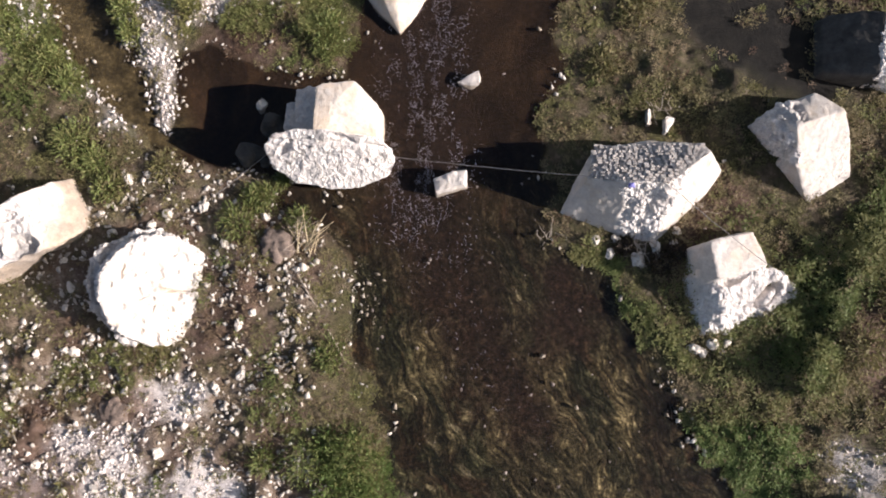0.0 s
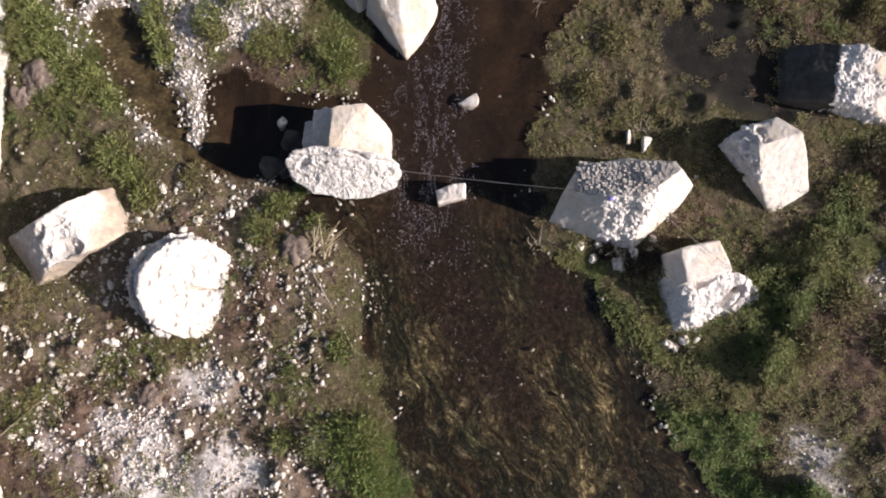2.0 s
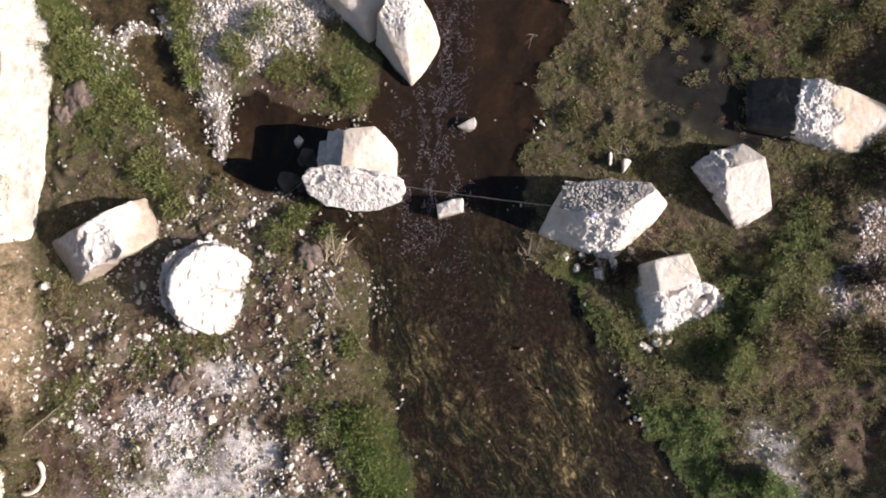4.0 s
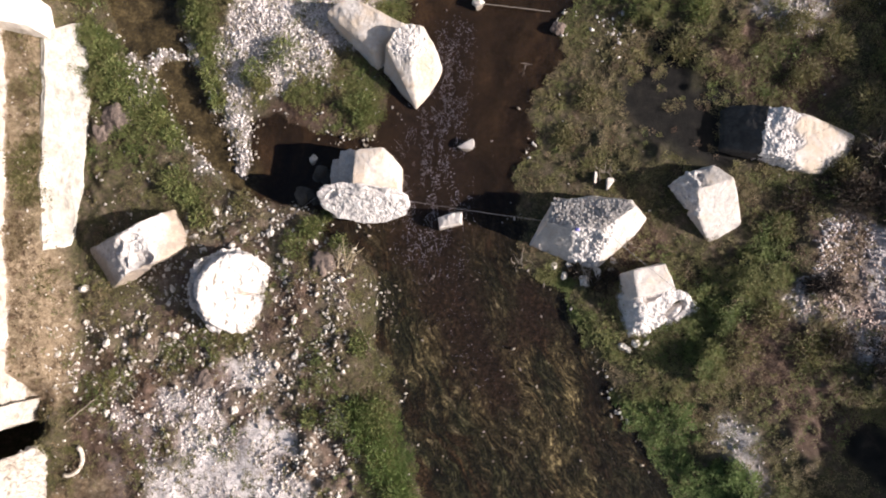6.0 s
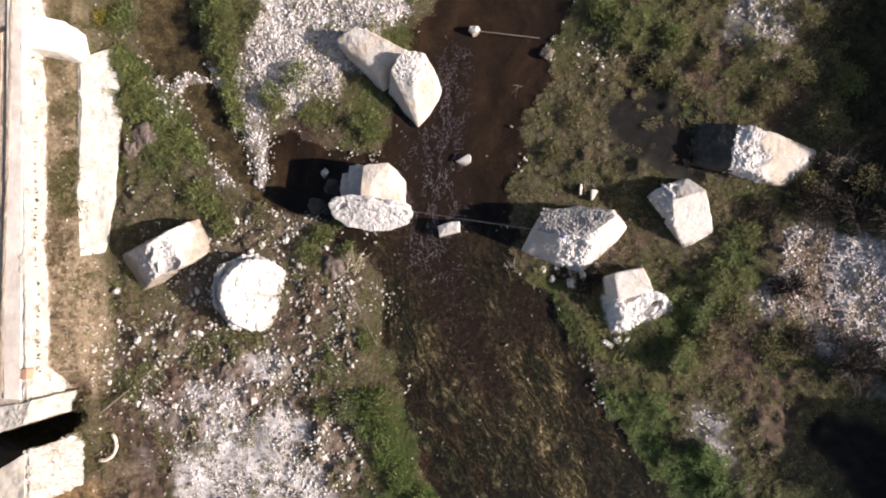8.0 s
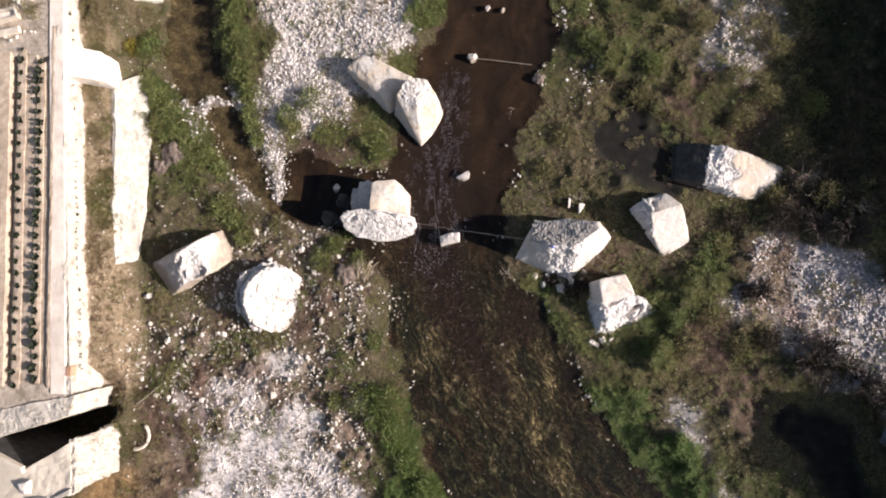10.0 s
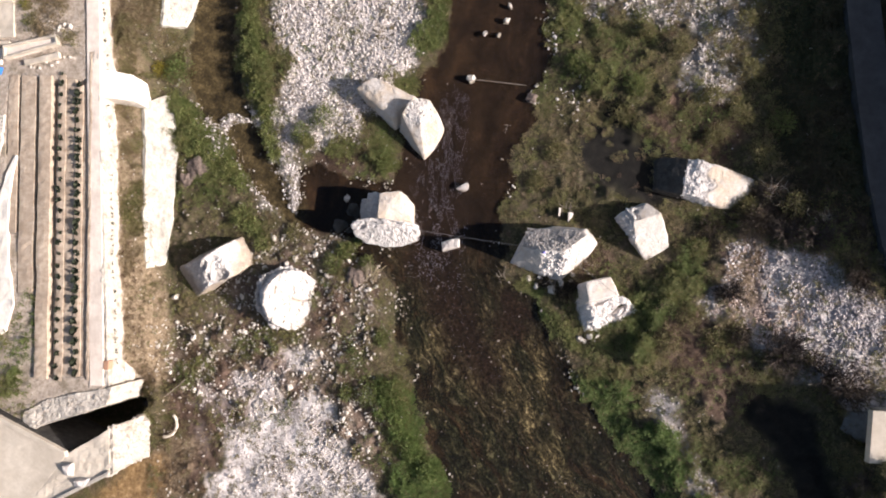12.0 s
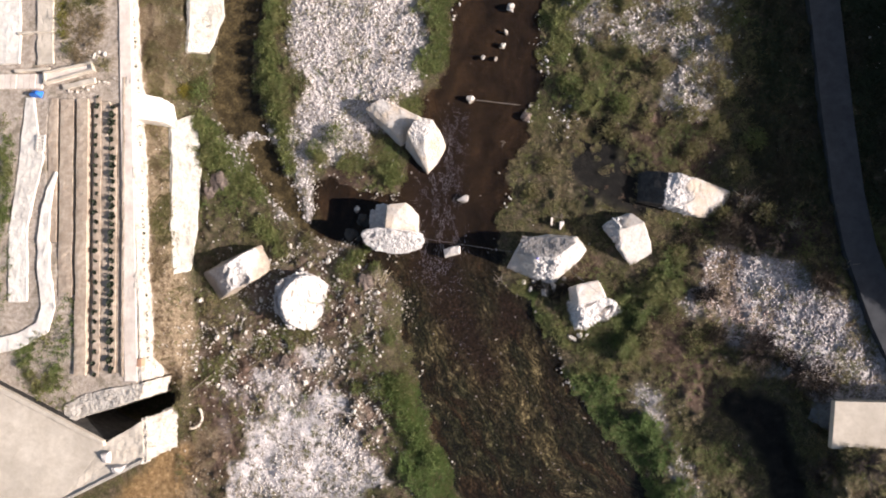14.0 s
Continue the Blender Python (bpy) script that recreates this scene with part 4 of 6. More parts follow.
def revetment(sections, seed):
    """A sloping skirt through sections of (x, y) at the top and (x, y) at the toe."""
    bm = bmesh.new()
    rows = [[bm.verts.new(p) for p in ((a - 0.15, b, -0.3), (a - 0.15, b, 1.2), (a + 0.1, b, 1.25), ((a + c) / 2, (b + d) / 2, 0.75), (c, d, 0.36), (c + 0.03, d, -0.3))] for a, b, c, d in sections]
    for p, q in zip(rows, rows[1:]):
        for k in range(5):
            bm.faces.new((p[k], p[k + 1], q[k + 1], q[k]))
    bm.faces.new(rows[0])
    bm.faces.new(rows[-1])
    bmesh.ops.recalc_face_normals(bm, faces=bm.faces)
    bmesh.ops.triangulate(bm, faces=bm.faces)
    fine(bm, 0.16)
    weather(bm, lambda p, n: 0.6, seed, 0.05, 3.5, dent=lambda p: 0.08 * noise.noise(p * 0.8 + Vector((seed, 0, 0))))
    return tagged(part("revetment", bm, STUCCO), "white sloping concrete revetment beside the stream", "revetment", kind="structure")


revetment([(-20.60, 12.81, -19.15, 13.61), (-20.27, 9.38, -18.59, 9.67), (-20.16, 5.41, -18.70, 5.58), (-19.74, 2.02, -18.93, 2.36)], 7)
revetment([(-20.06, 24.24, -18.05, 24.90), (-19.63, 20.44, -17.63, 21.01), (-19.69, 17.86, -18.55, 18.20)], 8)

abutment = tagged(new("abutment"), "pale concrete bridge abutment with broken edge", "abutment", kind="structure")
long_prism("deck", [(-40, -0.8), (-22.0, -8.7), (-24.6, -12.4), (-40, -20)], -0.4, 4.0, CONCRETE, parent=abutment, rough=0.03, rubble=0.2, seed=9, longest=0.35)
long_prism("wing", [(-22.0, -8.68), (-19.6, -7.2), (-19.4, -9.6), (-24.62, -12.4)], -0.4, 3.99, CONCRETE, parent=abutment, rough=0.06, rubble=0.4, seed=19, longest=0.2)
long_prism("parapet", [(-40, -0.6), (-22.0, -8.5), (-21.9, -8.8), (-40, -1.05)], 3.9, 4.22, CONCRETE, parent=abutment, rough=0.04, seed=10)
long_prism("parapet", [(-19.4, -9.5), (-25.0, -12.5), (-25.1, -12.75), (-19.4, -9.75)], 3.9, 4.1, LIME, parent=abutment, rough=0.04, seed=12)
long_prism("facing", [(-19.75, -7.1), (-19.4, -7.05), (-19.2, -9.7), (-19.55, -9.8)], -0.3, 3.95, LIME, parent=abutment, rough=0.24, rubble=1.0, seed=13, longest=0.14)

# added thin sheet before the deck's side; its dark colour imitates gully shade
long_prism("damp_face", [(-30, -5.09), (-22.05, -8.58), (-22.05, -8.5), (-30, -5.01)], -0.4, 3.88, MUDDY_SHADE, parent=abutment, rough=0.03, rubble=0.4, seed=16)

# ---- east bank: road, parapet, bridge deck ----
ROAD = [(22.6, 34), (23.5, 21), (24.1, 13.2), (24.6, 7.9), (25.2, 4.5), (26.6, 0.0), (28.5, -4.6)]


def road_mesh():
    bm = bmesh.new()
    rows = []
    for k, (x, y) in enumerate(ROAD):
        a, b = ROAD[max(k - 1, 0)], ROAD[min(k + 1, len(ROAD) - 1)]
        d = Vector((b[0] - a[0], b[1] - a[1], 0)).normalized()
        s = Vector((-d.y, d.x, 0))
        rows.append([bm.verts.new(Vector((x, y, z)) + s * w) for w, z in ((-0.95, 0.9), (-0.95, 1.62), (0.95, 1.62), (0.95, 0.9))])
    for a, b in zip(rows, rows[1:]):
        for i in range(3):
            bm.faces.new((a[i], a[i + 1], b[i + 1], b[i]))
    bmesh.ops.recalc_face_normals(bm, faces=bm.faces)
    return bm


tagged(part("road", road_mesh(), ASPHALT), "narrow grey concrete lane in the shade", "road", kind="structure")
bridge = tagged(new("bridge_deck"), "beige end of the standing bridge deck", "bridge", kind="structure")
long_prism("deck", [(22.39, -4.75), (22.11, -7.5), (40, -7.4), (40, -4.6)], 2.9, 3.3, CONCRETE, parent=bridge, rough=0.01, rubble=0.1, seed=14, longest=0.6)
long_prism("pier", [(23.6, -4.9), (23.4, -7.3), (40, -7.2), (40, -4.8)], 0.0, 2.95, CONCRETE, parent=bridge, rough=0.05, seed=15, longest=0.9)


apron = hull([(21.9, -5.3, 0.9), (22.3, -6.7, 0.8), (21.4, -6.0, 0.7), (23.7, -5.2, 1.5), (23.6, -6.9, 1.5), (21.6, -5.1, -0.2), (21.8, -6.9, -0.2), (23.7, -5.0, -0.2), (23.7, -7.1, -0.2)], 0.05)
fine(apron, 0.25)
weather(apron, lambda p, n: 0.6, 17, 0.08, 3.0)
tagged(part("apron", apron, SLAB), "grey concrete apron under the end of the bridge", "apron", kind="structure")


# ---- loose stuff ----
def soup(name, verts, faces, material, tint=None, label="", category=""):
    me = mesh_of(name, verts, faces)
    if tint is not None:
        me.attributes.new("tint", "FLOAT", "POINT").data.foreach_set("value", tint.astype(np.float32))
    me.materials.append(material)
    return tagged(new(name, me), label, category, kind="stuff")


def scattered(weight, per_m2, box):
    """Random points of a density over a box (x0, y0, x1, y1)."""
    x0, y0, x1, y1 = box
    n = int(per_m2 * (x1 - x0) * (y1 - y0))
    x, y = RNG.uniform(x0, x1, n), RNG.uniform(y0, y1, n)
    keep = RNG.random(n) < weight(x, y)
    return x[keep], y[keep]


def turned(n, tilt):
    """n random turns: about z, then a lean of up to tilt."""
    a, b, c = RNG.uniform(0, 2 * np.pi, n), RNG.uniform(-tilt, tilt, n), RNG.uniform(-tilt, tilt, n)
    ca, sa, cb, sb, cc, sc = np.cos(a), np.sin(a), np.cos(b), np.sin(b), np.cos(c), np.sin(c)
    z, o = np.zeros(n), np.ones(n)
    A = np.stack([ca, -sa, z, sa, ca, z, z, z, o], -1).reshape(n, 3, 3)
    B = np.stack([o, z, z, z, cb, -sb, z, sb, cb], -1).reshape(n, 3, 3)
    C = np.stack([cc, z, sc, z, o, z, -sc, z, cc], -1).reshape(n, 3, 3)
    return A @ B @ C


ICO = pebble_mesh("ico", WHITE, 3.3, 0.5)
ICO_V = np.array([v.co[:] for v in ICO.vertices])
ICO_F = np.array([p.vertices[:] for p in ICO.polygons])


OCT_V = np.array([(1, 0, 0), (-1, 0, 0), (0, 1, 0), (0, -1, 0), (0, 0, 1), (0, 0, -1)], float)
OCT_F = np.array([(0, 2, 4), (2, 1, 4), (1, 3, 4), (3, 0, 4), (2, 0, 5), (1, 2, 5), (3, 1, 5), (0, 3, 5)])


def stones(name, x, y, low, high, material, label, power=2.5, sink=0.3):
    """Loose stones of many sizes; the small ones have eight faces, the large ones twenty."""
    n = len(x)
    s = low + (high - low) * RNG.random(n) ** power
    verts, faces, tints, start = [], [], [], 0
    for V, F, pick in ((OCT_V, OCT_F, s < 0.034), (ICO_V, ICO_F, s >= 0.034)):
        m = int(pick.sum())
        if not m:
            continue
        size = s[pick][:, None] * np.stack([RNG.uniform(0.8, 1.5, m), RNG.uniform(0.6, 1.1, m), RNG.uniform(0.35, 0.75, m)], -1)
        jit = 1 + 0.22 * RNG.standard_normal((m, len(V), 1))
        v = np.einsum("nij,nvj->nvi", turned(m, 0.6), V[None] * jit * size[:, None])
        v += np.stack([x[pick], y[pick], np.maximum(land(x[pick], y[pick]), -0.12) + s[pick] * sink], -1)[:, None]
        verts.append(v.reshape(-1, 3))
        faces.append((F[None] + start + (np.arange(m) * len(V))[:, None, None]).reshape(-1, 3))
        tints.append(np.repeat(RNG.random(m) ** 2.5 * 0.9, len(V)))
        start += m * len(V)
    return soup(name, np.concatenate(verts), np.concatenate(faces), material, np.concatenate(tints), label, "stones")


def tufts(name, x, y, leaves, radius, height, leaf, material, label, dead=0.3, lift=0.0, category="plants"):
    """Tufts of small bent leaves."""
    n = len(x)
    m = n * leaves
    big = np.repeat(RNG.uniform(0.6, 1.35, n), leaves)
    a, r = RNG.uniform(0, 2 * np.pi, m), np.sqrt(RNG.random(m)) * radius * big
    px, py = np.repeat(x, leaves) + r * np.cos(a), np.repeat(y, leaves) + r * np.sin(a)
    base = np.repeat(np.maximum(land(x, y), 0.0) + lift, leaves)
    tall = np.repeat(np.where(x > wall_x(y) + 1, np.clip(wet(x, y) / 1.6, 0.12, 1), 1), leaves)
    tall = tall * np.repeat(np.clip(0.9 + 0.9 * fbm(x, y, 0.8, 3, 61.0), 0.25, 2.0), leaves)
    pz = base + height * tall * big * RNG.random(m) * (1.1 - 0.6 * r / (radius * 1.35))
    ln, w = leaf * RNG.uniform(0.6, 1.5, m), leaf * RNG.uniform(0.16, 0.36, m)
    out = np.stack([np.cos(a), np.sin(a), RNG.uniform(-0.1, 1.1, m)], -1)
    out /= np.linalg.norm(out, axis=1)[:, None]
    side = np.stack([-np.sin(a), np.cos(a), RNG.uniform(-0.5, 0.5, m)], -1)
    c = np.stack([px, py, pz], -1)
    v = np.stack([c - out * ln[:, None] * 0.4 + side * w[:, None], c - out * ln[:, None] * 0.4 - side * w[:, None], c + out * ln[:, None] * 0.6], 1)
    f = np.arange(m * 3).reshape(m, 3)
    patch = dead * (1 + 1.3 * fbm(x, y, 1.7, 4, 25.0)) + RNG.normal(0, 0.1, n)
    tint = np.repeat(np.clip(np.repeat(patch, leaves) + RNG.normal(0, 0.06, m), 0, 1), 3)
    return soup(name, v.reshape(-1, 3), f, material, tint, label, category)


BOX = (-21.5, -17, 31, 27)


def dry_land(x, y):
    off = x - wall_x(y)
    built = (off < 0.1) | ((off < 2.8) & (off > 1.4) & (y > 1.8) & (y < 13.6)) | ((off < 5.0) & (off > 2.9) & (y > 17.6))
    return (wet(x, y) > 0.05) & ((chain(x, y, SLACK) + 0.9 * fbm(x, y, 1.6, 4) > 0.1) | (fbm(x, y, 0.7, 3, 5.0) > 0.45)) & ~built & ~((y < -6) & (x < -19.2)) & (chain(x, y, BRIDGE_SHADOW) + 0.3 * fbm(x, y, 1.5, 4) > 0.1)


def shaded_plants_at(x, y):
    """Plants on the shaded ground along the lane."""
    return step(19.2 - x + 0.8 * fbm(x, y, 2, 3, 8), 0.8) * step(6.8 - y + fbm(x, y, 2, 3), 1.5)


def scrub(x, y):
    patch = step(0.15 - fbm(x, y, 1.8, 4, 12.0), 0.5)
    return dry_land(x, y) * (1 - gravel_at(x, y) * (0.9 - 0.25 * (x > 5) - 0.35 * (x > 5) * (y > 5))) * (1 - 0.8 * dry_at(x, y)) * (0.25 + 0.75 * patch) * (1 - shaded_plants_at(x, y))


WEST = lambda x, y: step(x + 3, 2.0)


x, y = scattered(lambda x, y: gravel_at(x, y) * (wet(x, y) > -0.1) * (x < 5) * (y > 5) * (0.45 + 0.55 * clumps(x, y, 0.7, 33, -0.05)), 240, BOX)
stones("gravel", x, y, 0.018, 0.095, WHITE, "bed of loose white limestone cobbles", 2.8)
x, y = scattered(lambda x, y: gravel_at(x, y) * (x >= 5) * (y > 5) * clumps(x, y, 0.9, 35, -0.15), 170, BOX)
stones("gravel", x, y, 0.016, 0.10, WHITE, "sparse white cobbles between shrubs", 2.2)
x, y = scattered(lambda x, y: gravel_at(x, y) * (wet(x, y) > -0.1) * (x < 17) * (y <= 5) * (0.12 + 0.88 * clumps(x, y, 1.6, 20, 0.05)), 120, BOX)
stones("gravel", x, y, 0.012, 0.085, WHITE, "white cobbles on pale gravelly silt", 3.0)
grey_bed = lambda x, y: gravel_at(x, y) * (x >= 15) * (y < 8) * (0.22 + 0.78 * clumps(x, y, 1.0, 36, 0.12))
sandy = lambda x, y: step(x - 18.7 + 0.5 * y - 1.0 + 1.5 * fbm(x, y, 1.5, 3, 51), 0.8)
x, y = scattered(lambda x, y: grey_bed(x, y) * (1 - sandy(x, y)), 260, BOX)
stones("gravel", x, y, 0.02, 0.10, GREY, "bed of loose grey river cobbles", 2.4)
x, y = scattered(lambda x, y: grey_bed(x, y) * sandy(x, y), 230, BOX)
stones("gravel", x, y, 0.016, 0.075, PINK, "pinkish sandy cobbles beside the grey ones", 2.6)
x, y = scattered(lambda x, y: stony(x, y) * dry_land(x, y) * (1 - gravel_at(x, y)) * (0.15 + 0.85 * clumps(x, y, 0.7, 20, -0.02)), 60, BOX)
stones("gravel", x, y, 0.012, 0.10, CREAM, "pale stones strewn over the brown soil", 3.2)
x, y = scattered(lambda x, y: dry_land(x, y) * 0.4 * WEST(x, y) + 0.05 * dry_land(x, y), 10, BOX)
stones("gravel", x, y, 0.02, 0.085, CREAM, "small pale stones in the scrub", 2.0)
x, y = scattered(lambda x, y: step(np.abs(wet(x, y) + 0.15) - 0.3, 0.2) * 0.6 * clumps(x, y, 1.5, 4, 0.1) * (1 + 1.5 * (x < -5)), 14, BOX)
stones("gravel", x, y, 0.03, 0.10, CREAM, "wet pale stones along the water's edge", 2.0)
x, y = scattered(lambda x, y: step(chain(x, y, [(-4.6, 1.8, 0.4), (-3.7, 0.7, 0.6), (-3.2, -0.6, 0.3)]), 0.6), 22, (-7, -3, -1, 4))
stones("gravel", x, y, 0.015, 0.10, CREAM, "wet pale pebbles on a shoal", 3.0, 0.2)
x, y = scattered(lambda x, y: (chain(x, y, RIVER) < -0.3) * (0.08 + clumps(x, y, 1.0, 8, -0.15)) * (0.15 + 0.85 * (y < 4)), 2.2, (-6, -17, 14, 24))
stones("gravel", x, y, 0.012, 0.07, GREY, "pale pebbles on the river bed", 4.0, 0.1)

x, y = scattered(lambda x, y: step(chain(x, y, [(6.2, 17.6, 0.8), (6.6, 14.6, 0.7), (7.2, 12.2, 0.5)]), 0.8) * clumps(x, y, 0.8, 37, 0.0), 22, BOX)
stones("gravel", x, y, 0.03, 0.13, WHITE, "white stones among the green of the far bank", 2.5)
x, y = scattered(lambda x, y: gravel_at(x, y) * (x < 5) * (wet(x, y) > 0.2) * clumps(x, y, 0.8, 39, -0.25), 12, BOX)
tufts("gravel_weeds", x, y, 12, 0.13, 0.14, 0.07, OLIVE, "small dark weeds between white cobbles", 0.3)
x, y = scattered(lambda x, y: scrub(x, y) * (1 - stony(x, y) * 0.75) * (1 - 0.6 * red_at(x, y)) * (0.12 + 0.88 * clumps(x, y, 1.6, 31, -0.05 - 0.3 * (x > 2))), 46, BOX)
tufts("scrub", x, y, 24, 0.2, 0.2, 0.075, OLIVE, "low olive-brown scrub and weeds", 0.4)
x, y = scattered(lambda x, y: scrub(x, y) * (0.3 + 0.7 * red_at(x, y)) * clumps(x, y, 0.8, 77, -0.2), 30, BOX)
tufts("withered_scrub", x, y, 20, 0.2, 0.24, 0.075, STRAW, "brown withered scrub", 0.7)
x, y = scattered(lambda x, y: scrub(x, y) * clumps(x, y, 2.2, 50, 0.15), 30, BOX)
tufts("weeds", x, y, 24, 0.2, 0.26, 0.075, GREEN, "patches of fresh green weeds", 0.5)
x, y = scattered(lambda x, y: green_at(x, y) * (wet(x, y) > 0.0) * (y < -4), 60, BOX)
tufts("thicket", x, y, 26, 0.2, 0.36, 0.085, THICKET, "bright green thicket along the lower bank", 0.1)
x, y = scattered(lambda x, y: green_at(x, y) * (wet(x, y) > -0.1) * (y >= -4), 58, BOX)
tufts("bush", x, y, 26, 0.2, 0.38, 0.085, GREEN, "bright green bushes along the bank", 0.3)
x, y = scattered(lambda x, y: dry_at(x, y) * dry_land(x, y) * (0.15 + 0.6 * clumps(x, y, 1.0, 60, -0.1)), 22, BOX)
tufts("dry_grass", x, y, 8, 0.16, 0.16, 0.12, STRAW, "dry yellow grass on the terrace", 0.45)
x, y = scattered(lambda x, y: step(np.abs(x - wall_x(y) - 0.75 - 1.2 * (y > 14.5)) - 0.6 - 1.1 * (y > 14.5), 0.3) * (y > 0) * (y < 27) * clumps(x, y, 1.2, 70, 0.25), 95, (-24, -5, -17, 27))
tufts("terrace_weeds", x, y, 12, 0.2, 0.25, 0.1, OLIVE, "olive weeds under the garden wall", 0.5)


BRAMBLE = leaf_material("dead_bramble", (0.030, 0.022, 0.017), (0.10, 0.072, 0.055), (0.05, 0.04, 0.025))
x, y = scattered(lambda x, y: step(chain(x, y, [(18.3, 6.0, 1.0), (20.5, 6.2, 1.6), (23.0, 5.6, 1.2)]) + fbm(x, y, 1.5, 3, 5), 0.6) * (0.3 + 0.7 * clumps(x, y, 0.8, 41, 0.0)), 60, (15, 2, 26, 10))
tufts("brambles", x, y, 13, 0.24, 0.3, 0.12, BRAMBLE, "dark dead brambles around the roots", 0.4)
# leaf colour lowered here to deepen the shade along the lane
SHADE_LEAVES = leaf_material("dark_ivy", (0.018, 0.025, 0.012), (0.055, 0.068, 0.03), (0.06, 0.045, 0.03))
x, y = scattered(lambda x, y: shaded_plants_at(x, y) * (np.abs(x - np.interp(-y, [-27, -21, -13.2, -7.9, -4.5, 0], [23.0, 23.5, 24.1, 24.6, 25.2, 26.6])) > 1.1), 34, (17, 1, 36, 27))
tufts("ivy", x, y, 12, 0.3, 0.3, 0.14, SHADE_LEAVES, "leafy plants along the lane, coloured dark for the shade", 0.35)


def flow_at(x, y):
    """Way of the current: down the river, fanning out below the riffle."""
    cx = np.interp(-y, [-24.3, -13.7, -7.7, -2.7, 2.6, 7.8, 14.8], [2.3, 1.0, -0.9, -0.6, 1.4, 3.4, 7.1])
    d = np.stack([(x - cx) * 0.09 + 0.12 + 0.8 * fbm(x, y, 1.1, 3, 44), -np.ones(np.shape(x))], -1)
    return d / np.linalg.norm(d, axis=-1)[..., None]


def strands(name, x, y, length, width, material, label, depth=-0.05, links=6, stray=0.3):
    """Long weeds that trail with the current."""
    n = len(x)
    ln, w = length * RNG.uniform(0.4, 1.3, n), width * RNG.uniform(0.5, 1.3, n)
    p, rows, veer = np.stack([x, y], -1), [], RNG.normal(0, stray, n)
    for k in range(links + 1):
        d = flow_at(p[:, 0], p[:, 1])
        d = np.stack([d[:, 0] + veer, d[:, 1]], -1)
        side = np.stack([-d[:, 1], d[:, 0]], -1) * (w * math.sin(math.pi * (0.12 + 0.86 * k / links)))[:, None]
        z = depth - 0.08 * RNG.random(n) if k == 0 else z
        rows += [np.concatenate([p + side, z[:, None]], 1), np.concatenate([p - side, z[:, None]], 1)]
        p = p + d * (ln / links)[:, None]
    v = np.stack(rows, 1)
    f = np.array([[2 * k, 2 * k + 1, 2 * k + 3, 2 * k + 2] for k in range(links)])
    f = f[None] + (np.arange(n) * 2 * (links + 1))[:, None, None]
    tint = np.repeat(np.clip(RNG.random(n) * 1.3 - 0.3, 0, 1), 2 * (links + 1))
    return soup(name, v.reshape(-1, 3), f.reshape(-1, 4), material, tint, label, "water weeds")


ALGAE = leaf_material("golden_algae", (0.065, 0.052, 0.033), (0.20, 0.16, 0.10), (0.045, 0.036, 0.024))
MUDWEED = leaf_material("dark_water_weed", (0.018, 0.016, 0.008), (0.06, 0.050, 0.022), (0.10, 0.075, 0.05))
lower = lambda x, y: (chain(x, y, RIVER) < -0.35) * step(y - 3.0 + 2 * fbm(x, y, 2, 2, 3), 1.5)
x, y = scattered(lambda x, y: lower(x, y) * clumps(x * 1.3, y * 0.7, 1.1, 90, -0.2), 3, (-6, -17, 15, 6))
strands("water_weed", x, y, 0.14, 0.012, ALGAE, "golden-brown weed trailing in the current")
x, y = scattered(lambda x, y: lower(x, y) * clumps(x * 1.3, y * 0.6, 1.2, 120, 0.0), 7, (-6, -17, 15, 6))
strands("water_weed", x, y, 0.24, 0.02, MUDWEED, "dark weed trailing in the current", -0.1)


# pale slivers for foam, and for glints of sky drawn as colour
def foam(x, y):
    n = len(x)
    d = flow_at(x, y)
    ln, w = 0.008 + 0.07 * RNG.random(n) ** 3, RNG.uniform(0.002, 0.010, n)
    a = RNG.normal(0, 0.9, n)
    d = np.stack([d[:, 0] * np.cos(a) - d[:, 1] * np.sin(a), d[:, 0] * np.sin(a) + d[:, 1] * np.cos(a)], -1)
    side = np.stack([-d[:, 1], d[:, 0]], -1)
    p = np.stack([x, y], -1)
    bend = p + side * (w * RNG.uniform(0.3, 2.0, n))[:, None]
    z = 0.012 * fbm(x * 1.8, y, 1.2, 3) + 0.09 * ripple(x, y) * fbm(x * 2.2, y * 0.9, 0.6, 3) + 0.012
    pts = [p - d * ln[:, None], bend - side * w[:, None], p + d * ln[:, None], bend + side * w[:, None]]
    v = np.stack([np.concatenate([q, (z + 0.004 * k)[:, None]], 1) for k, q in enumerate(pts)], 1)
    return soup("foam", v.reshape(-1, 3), np.arange(4 * n).reshape(n, 4), FOAM_GLINT, None, "white flecks of foam and drawn glints on the riffle", "foam")


x, y = scattered(lambda x, y: ripple(x, y) * clumps(x * 1.6, y * 0.6, 0.45, 140, -0.05) * (0.07 + 0.93 * step(2.6 - y, 2.2)), 420, (-5, -6, 4, 15))
foam(x, y)

# ---- garden ----
def single_stone(x, y, size, flat=0.7, sink=0.25, label="white limestone boulder among smaller stones", group="single white stones", shapes=BOULDERS):
    ob = new("boulder", random.choice(shapes))
    z = float(max(land(np.array([x]), np.array([y]))[0], -0.15))
    ob.matrix_world = pose(x, y, z + size * sink, random.uniform(-25, 25), random.uniform(-25, 25), random.uniform(0, 360)) @ Matrix.Diagonal((size * random.uniform(0.9, 1.3), size * random.uniform(0.7, 1.0), size * flat, 1))
    return tagged(ob, label, "stone", group)


